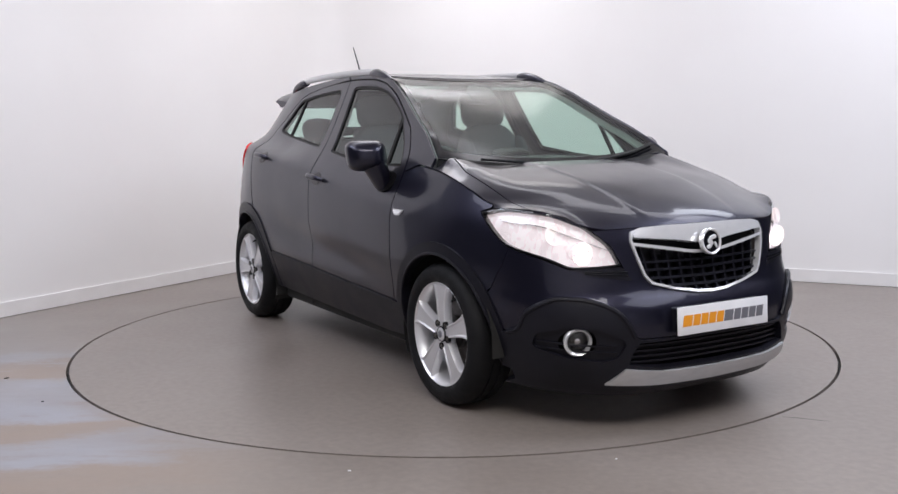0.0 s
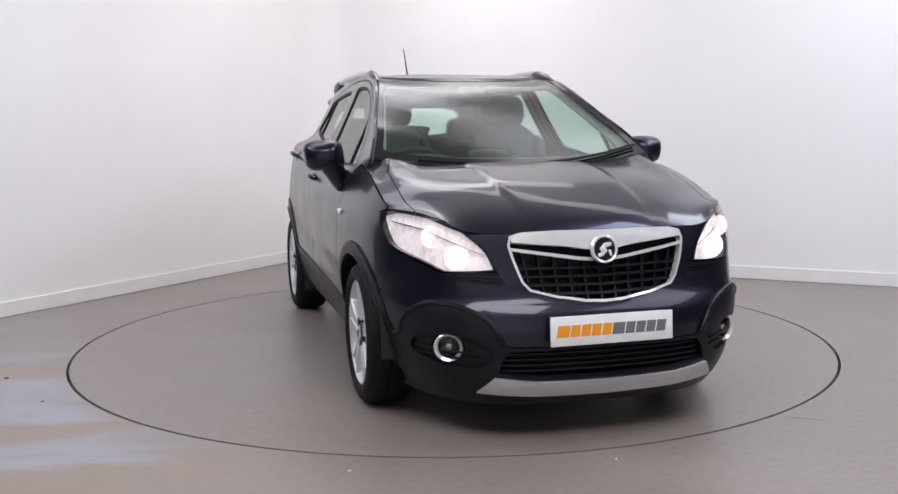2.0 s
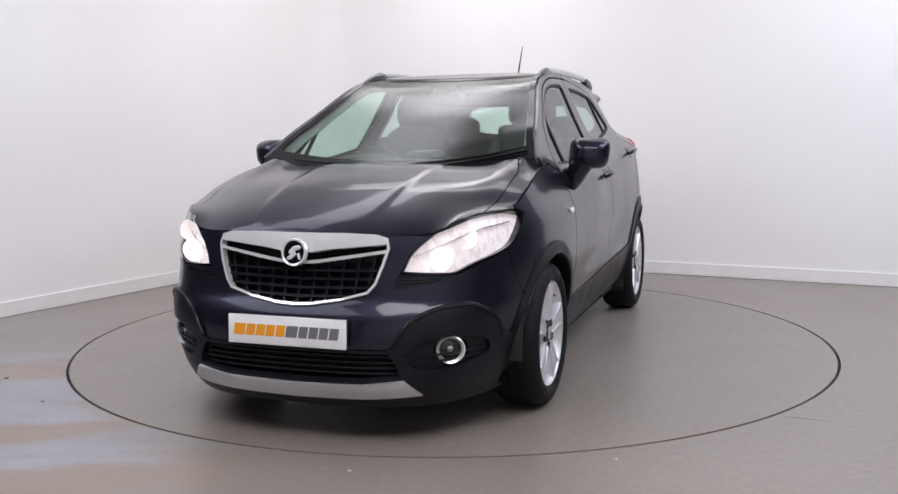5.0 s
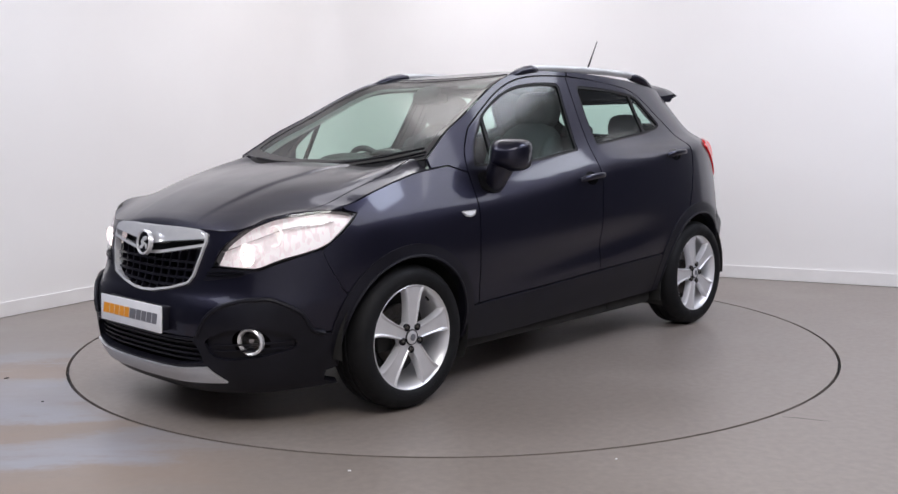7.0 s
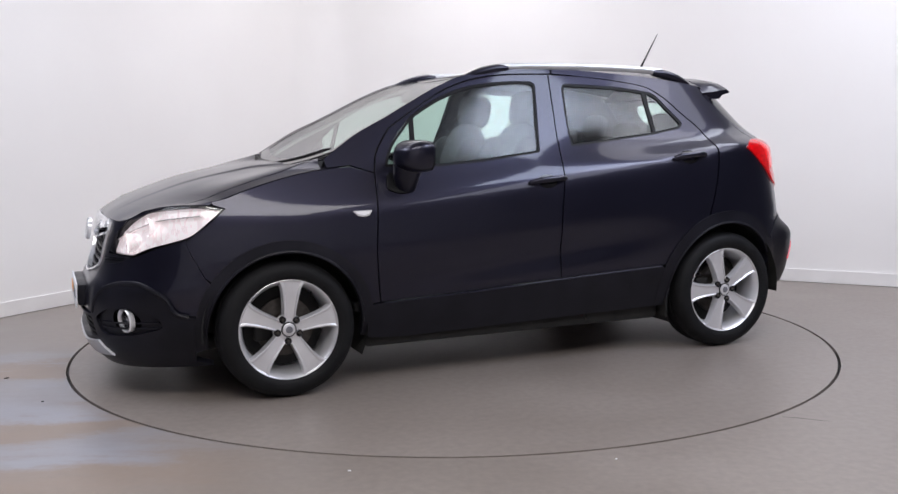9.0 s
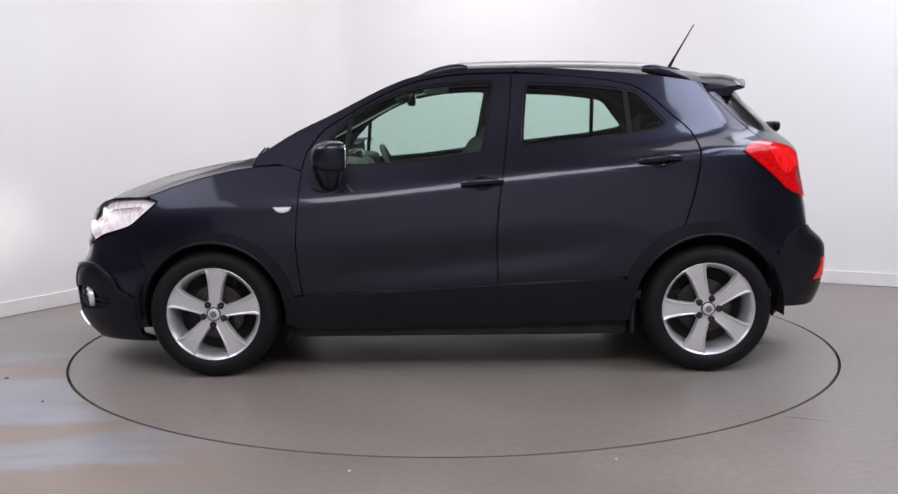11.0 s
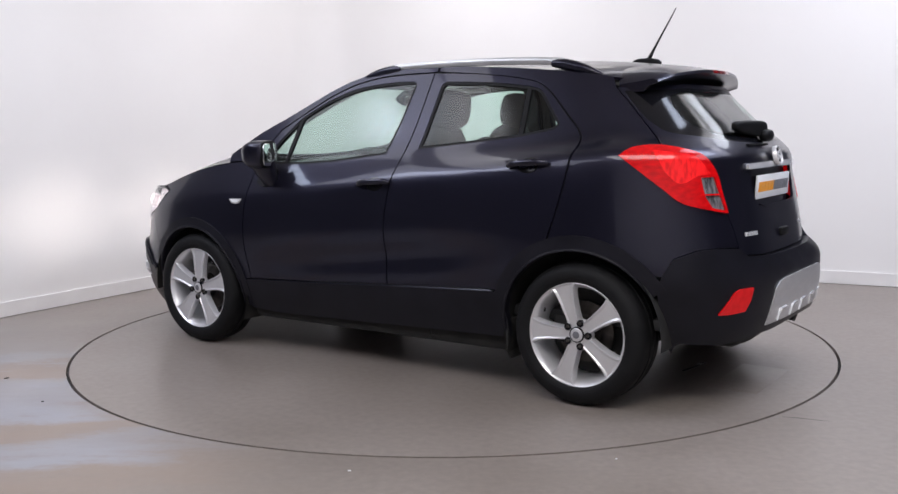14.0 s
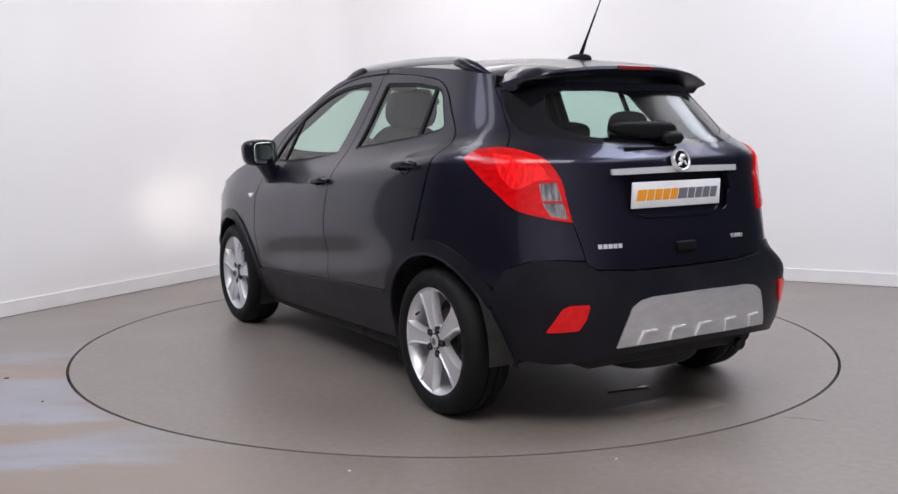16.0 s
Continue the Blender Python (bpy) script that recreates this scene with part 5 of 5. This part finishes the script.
    part("valve", tube_bm([(0.205 * math.cos(b), -0.02, 0.205 * math.sin(b)), (0.19 * math.cos(b), 0.006, 0.19 * math.sin(b))], 0.005, 8), BLACK, rim)
    m = pose(x, side * 0.848, HUB) @ (Matrix.Identity(4) if side > 0 else pose(0, 0, 0, 0, 0, 180))
    rim.matrix_local = m
    return rim


wheel("wheel", AXLE_F, 1, 95)
wheel("wheel", AXLE_R, 1, 0)
wheel("wheel", AXLE_F, -1, 90)
wheel("wheel", AXLE_R, -1, 70)

# ---- under the body ----
for x in (AXLE_F, AXLE_R):
    for sgn in (1, -1):
        y0, y1 = (0.50, 0.835) if sgn > 0 else (-0.835, -0.50)
        bm = bmesh.new()
        a = [(x + 0.40 * math.cos(radians(t)), HUB + 0.40 * math.sin(radians(t))) for t in (range(-6, 207, 6) if x > 0 else range(-24, 187, 6))]
        yo, yi = (y1, y0) if sgn > 0 else (y0, y1)
        outer = [bm.verts.new((p[0], yo, p[1])) for p in a]
        inner = [bm.verts.new((p[0], yi, p[1])) for p in a]
        for i in range(len(a) - 1):
            bm.faces.new((outer[i], outer[i + 1], inner[i + 1], inner[i]))
        bm.faces.new(inner)
        part("wheel_well", bm, UNDER, car)
part("floor_pan", box_bm(-0.88, 0.88, -0.77, 0.77, 0.185, 0.30, 0.03), UNDER, car)
part("engine_tray", box_bm(0.80, 2.02, -0.50, 0.50, 0.19, 0.26, 0.03), UNDER, car)
part("engine_block", box_bm(0.92, 1.95, -0.48, 0.48, 0.30, 0.80, 0.05), UNDER, car)
part("boot_floor", box_bm(-1.90, -0.80, -0.50, 0.50, 0.27, 0.62, 0.04), UNDER, car)
part("rear_axle", tube_bm([(AXLE_R + 0.1, -0.70, 0.30), (AXLE_R + 0.12, -0.3, 0.27), (AXLE_R + 0.12, 0.3, 0.27), (AXLE_R + 0.1, 0.70, 0.30)], 0.035), UNDER, car)
part("exhaust", tube_bm([(-1.0, -0.35, 0.23), (-1.6, -0.38, 0.24), (-1.84, -0.40, 0.29), (-1.915, -0.40, 0.275)], 0.029, 12), UNDER, car)
part("silencer", pillow_bm((0.34, 0.5, 0.17), pose(-1.66, -0.05, 0.27), 3, 4), UNDER, car)
for sgn in (1, -1):
    part("jacking_bracket", tube_bm([(-0.39, sgn * 0.76, 0.26), (-0.41, sgn * 0.77, 0.215)], 0.012), UNDER, car)
    part("mud_flap", box_bm(-0.90, -0.885, sgn * 0.76 - 0.07, sgn * 0.76 + 0.07, 0.20, 0.36, 0.004), UNDER, car)

# ---- inside ----


def seat(x, y, rear=False):
    s = part("front_seat", pillow_bm((0.50, 0.48, 0.20), pose(x, y, 0.66, 0, -6, 0), 3.2, 5), FABRIC, car, "charcoal fabric seat with headrest")
    part("backrest", pillow_bm((0.16, 0.48, 0.66), pose(x - 0.26, y, 0.98, 0, -16, 0), 3.0, 5), FABRIC, s)
    for k in (-0.2, 0.2):
        part("bolster", pillow_bm((0.19, 0.09, 0.50), pose(x - 0.22, y + k, 0.98, 0, -16, 0), 2.6, 4), FABRIC, s)
    part("headrest", pillow_bm((0.145, 0.29, 0.205), pose(x - 0.385, y, 1.375, 0, -10, 0), 3.4, 5), FABRIC, s)
    for k in (-0.06, 0.06):
        part("post", tube_bm([(x - 0.37, y + k, 1.24), (x - 0.38, y + k, 1.33)], 0.007), CHROME, s)


seat(0.13, 0.37)
seat(0.13, -0.37)
bench = part("rear_bench", pillow_bm((0.48, 1.24, 0.18), pose(-0.80, 0, 0.68, 0, -4, 0), 4, 6), FABRIC, car, "charcoal fabric rear bench with headrests")
part("backrest", pillow_bm((0.16, 1.24, 0.56), pose(-1.06, 0, 0.93, 0, -18, 0), 4, 6), FABRIC, bench)
for y in (-0.38, 0.0, 0.38):
    part("headrest", pillow_bm((0.09, 0.24, 0.16 if y else 0.12), pose(-1.16, y, 1.27 if y else 1.235, 0, -12, 0), 3, 5), FABRIC, bench)
    for k in (-0.05, 0.05):
        part("post", tube_bm([(-1.13, y + k, 1.16), (-1.15, y + k, 1.22)], 0.006), CHROME, bench)
dash = part("dashboard", pillow_bm((0.62, 1.34, 0.34), pose(0.80, 0, 0.93, 0, 8, 0), 4, 7), DASH, car, "dark grey moulded dashboard")
part("binnacle", pillow_bm((0.22, 0.36, 0.10), pose(0.60, -0.37, 1.085, 0, 6, 0), 2.8, 5), DASH, dash)
part("centre_stack", pillow_bm((0.20, 0.26, 0.32), pose(0.56, 0, 0.95, 0, 12, 0), 3.4, 5), DASH, dash)
part("screen", pillow_bm((0.10, 0.24, 0.12), pose(0.60, 0, 1.10, 0, 12, 0), 4, 4), GLOSSBLACK, dash)
bm = bmesh.new()
big, small, n1, n2 = 0.178, 0.017, 36, 10
ring = [[bm.verts.new(((big + small * math.cos(2 * math.pi * j / n2)) * math.cos(2 * math.pi * i / n1), small * math.sin(2 * math.pi * j / n2), (big + small * math.cos(2 * math.pi * j / n2)) * math.sin(2 * math.pi * i / n1))) for j in range(n2)] for i in range(n1)]
for i in range(n1):
    for j in range(n2):
        bm.faces.new((ring[i][j], ring[i][(j + 1) % n2], ring[(i + 1) % n1][(j + 1) % n2], ring[(i + 1) % n1][j]))
bm.transform(pose(0.40, -0.37, 1.0, 0, 0, 90) @ pose(0, 0, 0, 24, 0, 0))
sw = part("steering_wheel", bm, DASH, car, "black three-spoke steering wheel")
part("hub", pillow_bm((0.07, 0.20, 0.15), pose(0.415, -0.37, 1.0, 0, 24, 0), 2.6, 4), DASH, sw)
for dy, dz in ((0.09, 0.02), (-0.09, 0.02), (0, -0.09)):
    part("spoke", tube_bm([(0.41, -0.37, 1.0), (0.405 + dz * -0.3, -0.37 + dy * 1.9, 1.0 + dz * 1.9)], 0.016), DASH, sw)
rv = part("rear_view_mirror", pillow_bm((0.05, 0.25, 0.07), pose(0.27, 0, 1.44), 3.2, 5), BLACK, car, "black interior rear-view mirror")
part("mirror_face", pillow_bm((0.006, 0.23, 0.055), pose(0.243, 0, 1.44), 5, 4), MIRROR, rv)
part("stem", tube_bm([(0.28, 0, 1.46), (0.34, 0, 1.475)], 0.013), BLACK, rv)
part("sensor_cover", pillow_bm((0.14, 0.16, 0.06), pose(0.30, 0, 1.468, 0, 30, 0), 3, 4), DASH, rv)
for y in (0.34, -0.34):
    part("sun_visor", box_bm(0.05, 0.20, y - 0.19, y + 0.19, 1.495, 1.512, 0.006), LINING, car)
part("parcel_shelf", box_bm(-1.70, -1.20, -0.60, 0.60, 1.075, 1.095, 0.006), DASH, car)
part("cabin_floor", box_bm(-1.70, 0.92, -0.74, 0.74, 0.36, 0.42, 0.02), DASH, car)

# ---- the turning ----
TURN = [(0.0, -30.93), (0.5, -29.49), (1.0, -26.35), (1.5, -21.86), (2.0, -15.79), (2.5, -10.07), (3.0, -3.92), (3.5, 1.79), (4.0, 7.96), (4.5, 13.69),
        (5.0, 19.6), (5.5, 25.55), (6.0, 31.5), (6.5, 37.45), (7.0, 43.42), (7.5, 49.03), (8.0, 55.12), (8.5, 60.85), (9.0, 66.88), (9.5, 72.65), (10.0, 78.4),
        (10.5, 84.15), (11.0, 89.9), (11.5, 95.67), (12.0, 101.28), (12.5, 106.86), (13.0, 112.92), (13.5, 118.69), (14.0, 124.7), (14.5, 130.33), (15.0, 136.36),
        (15.5, 141.9), (16.0, 147.99)]
OFF_X, OFF_Y = -0.050, 0.063


def car_pose(a):
    """The car turned by a degrees about the turntable's axis; at 0 its nose points at the camera."""
    return pose(0, 0, 0, 0, 0, -90 - a) @ pose(OFF_X, OFF_Y, 0)


def motions():
    walk(car, [(t, car_pose(a)) for t, a in TURN])
    walk(turntable, [(t, pose(RING.x, RING.y, 0, 0, 0, -90 - a)) for t, a in TURN])


motions()
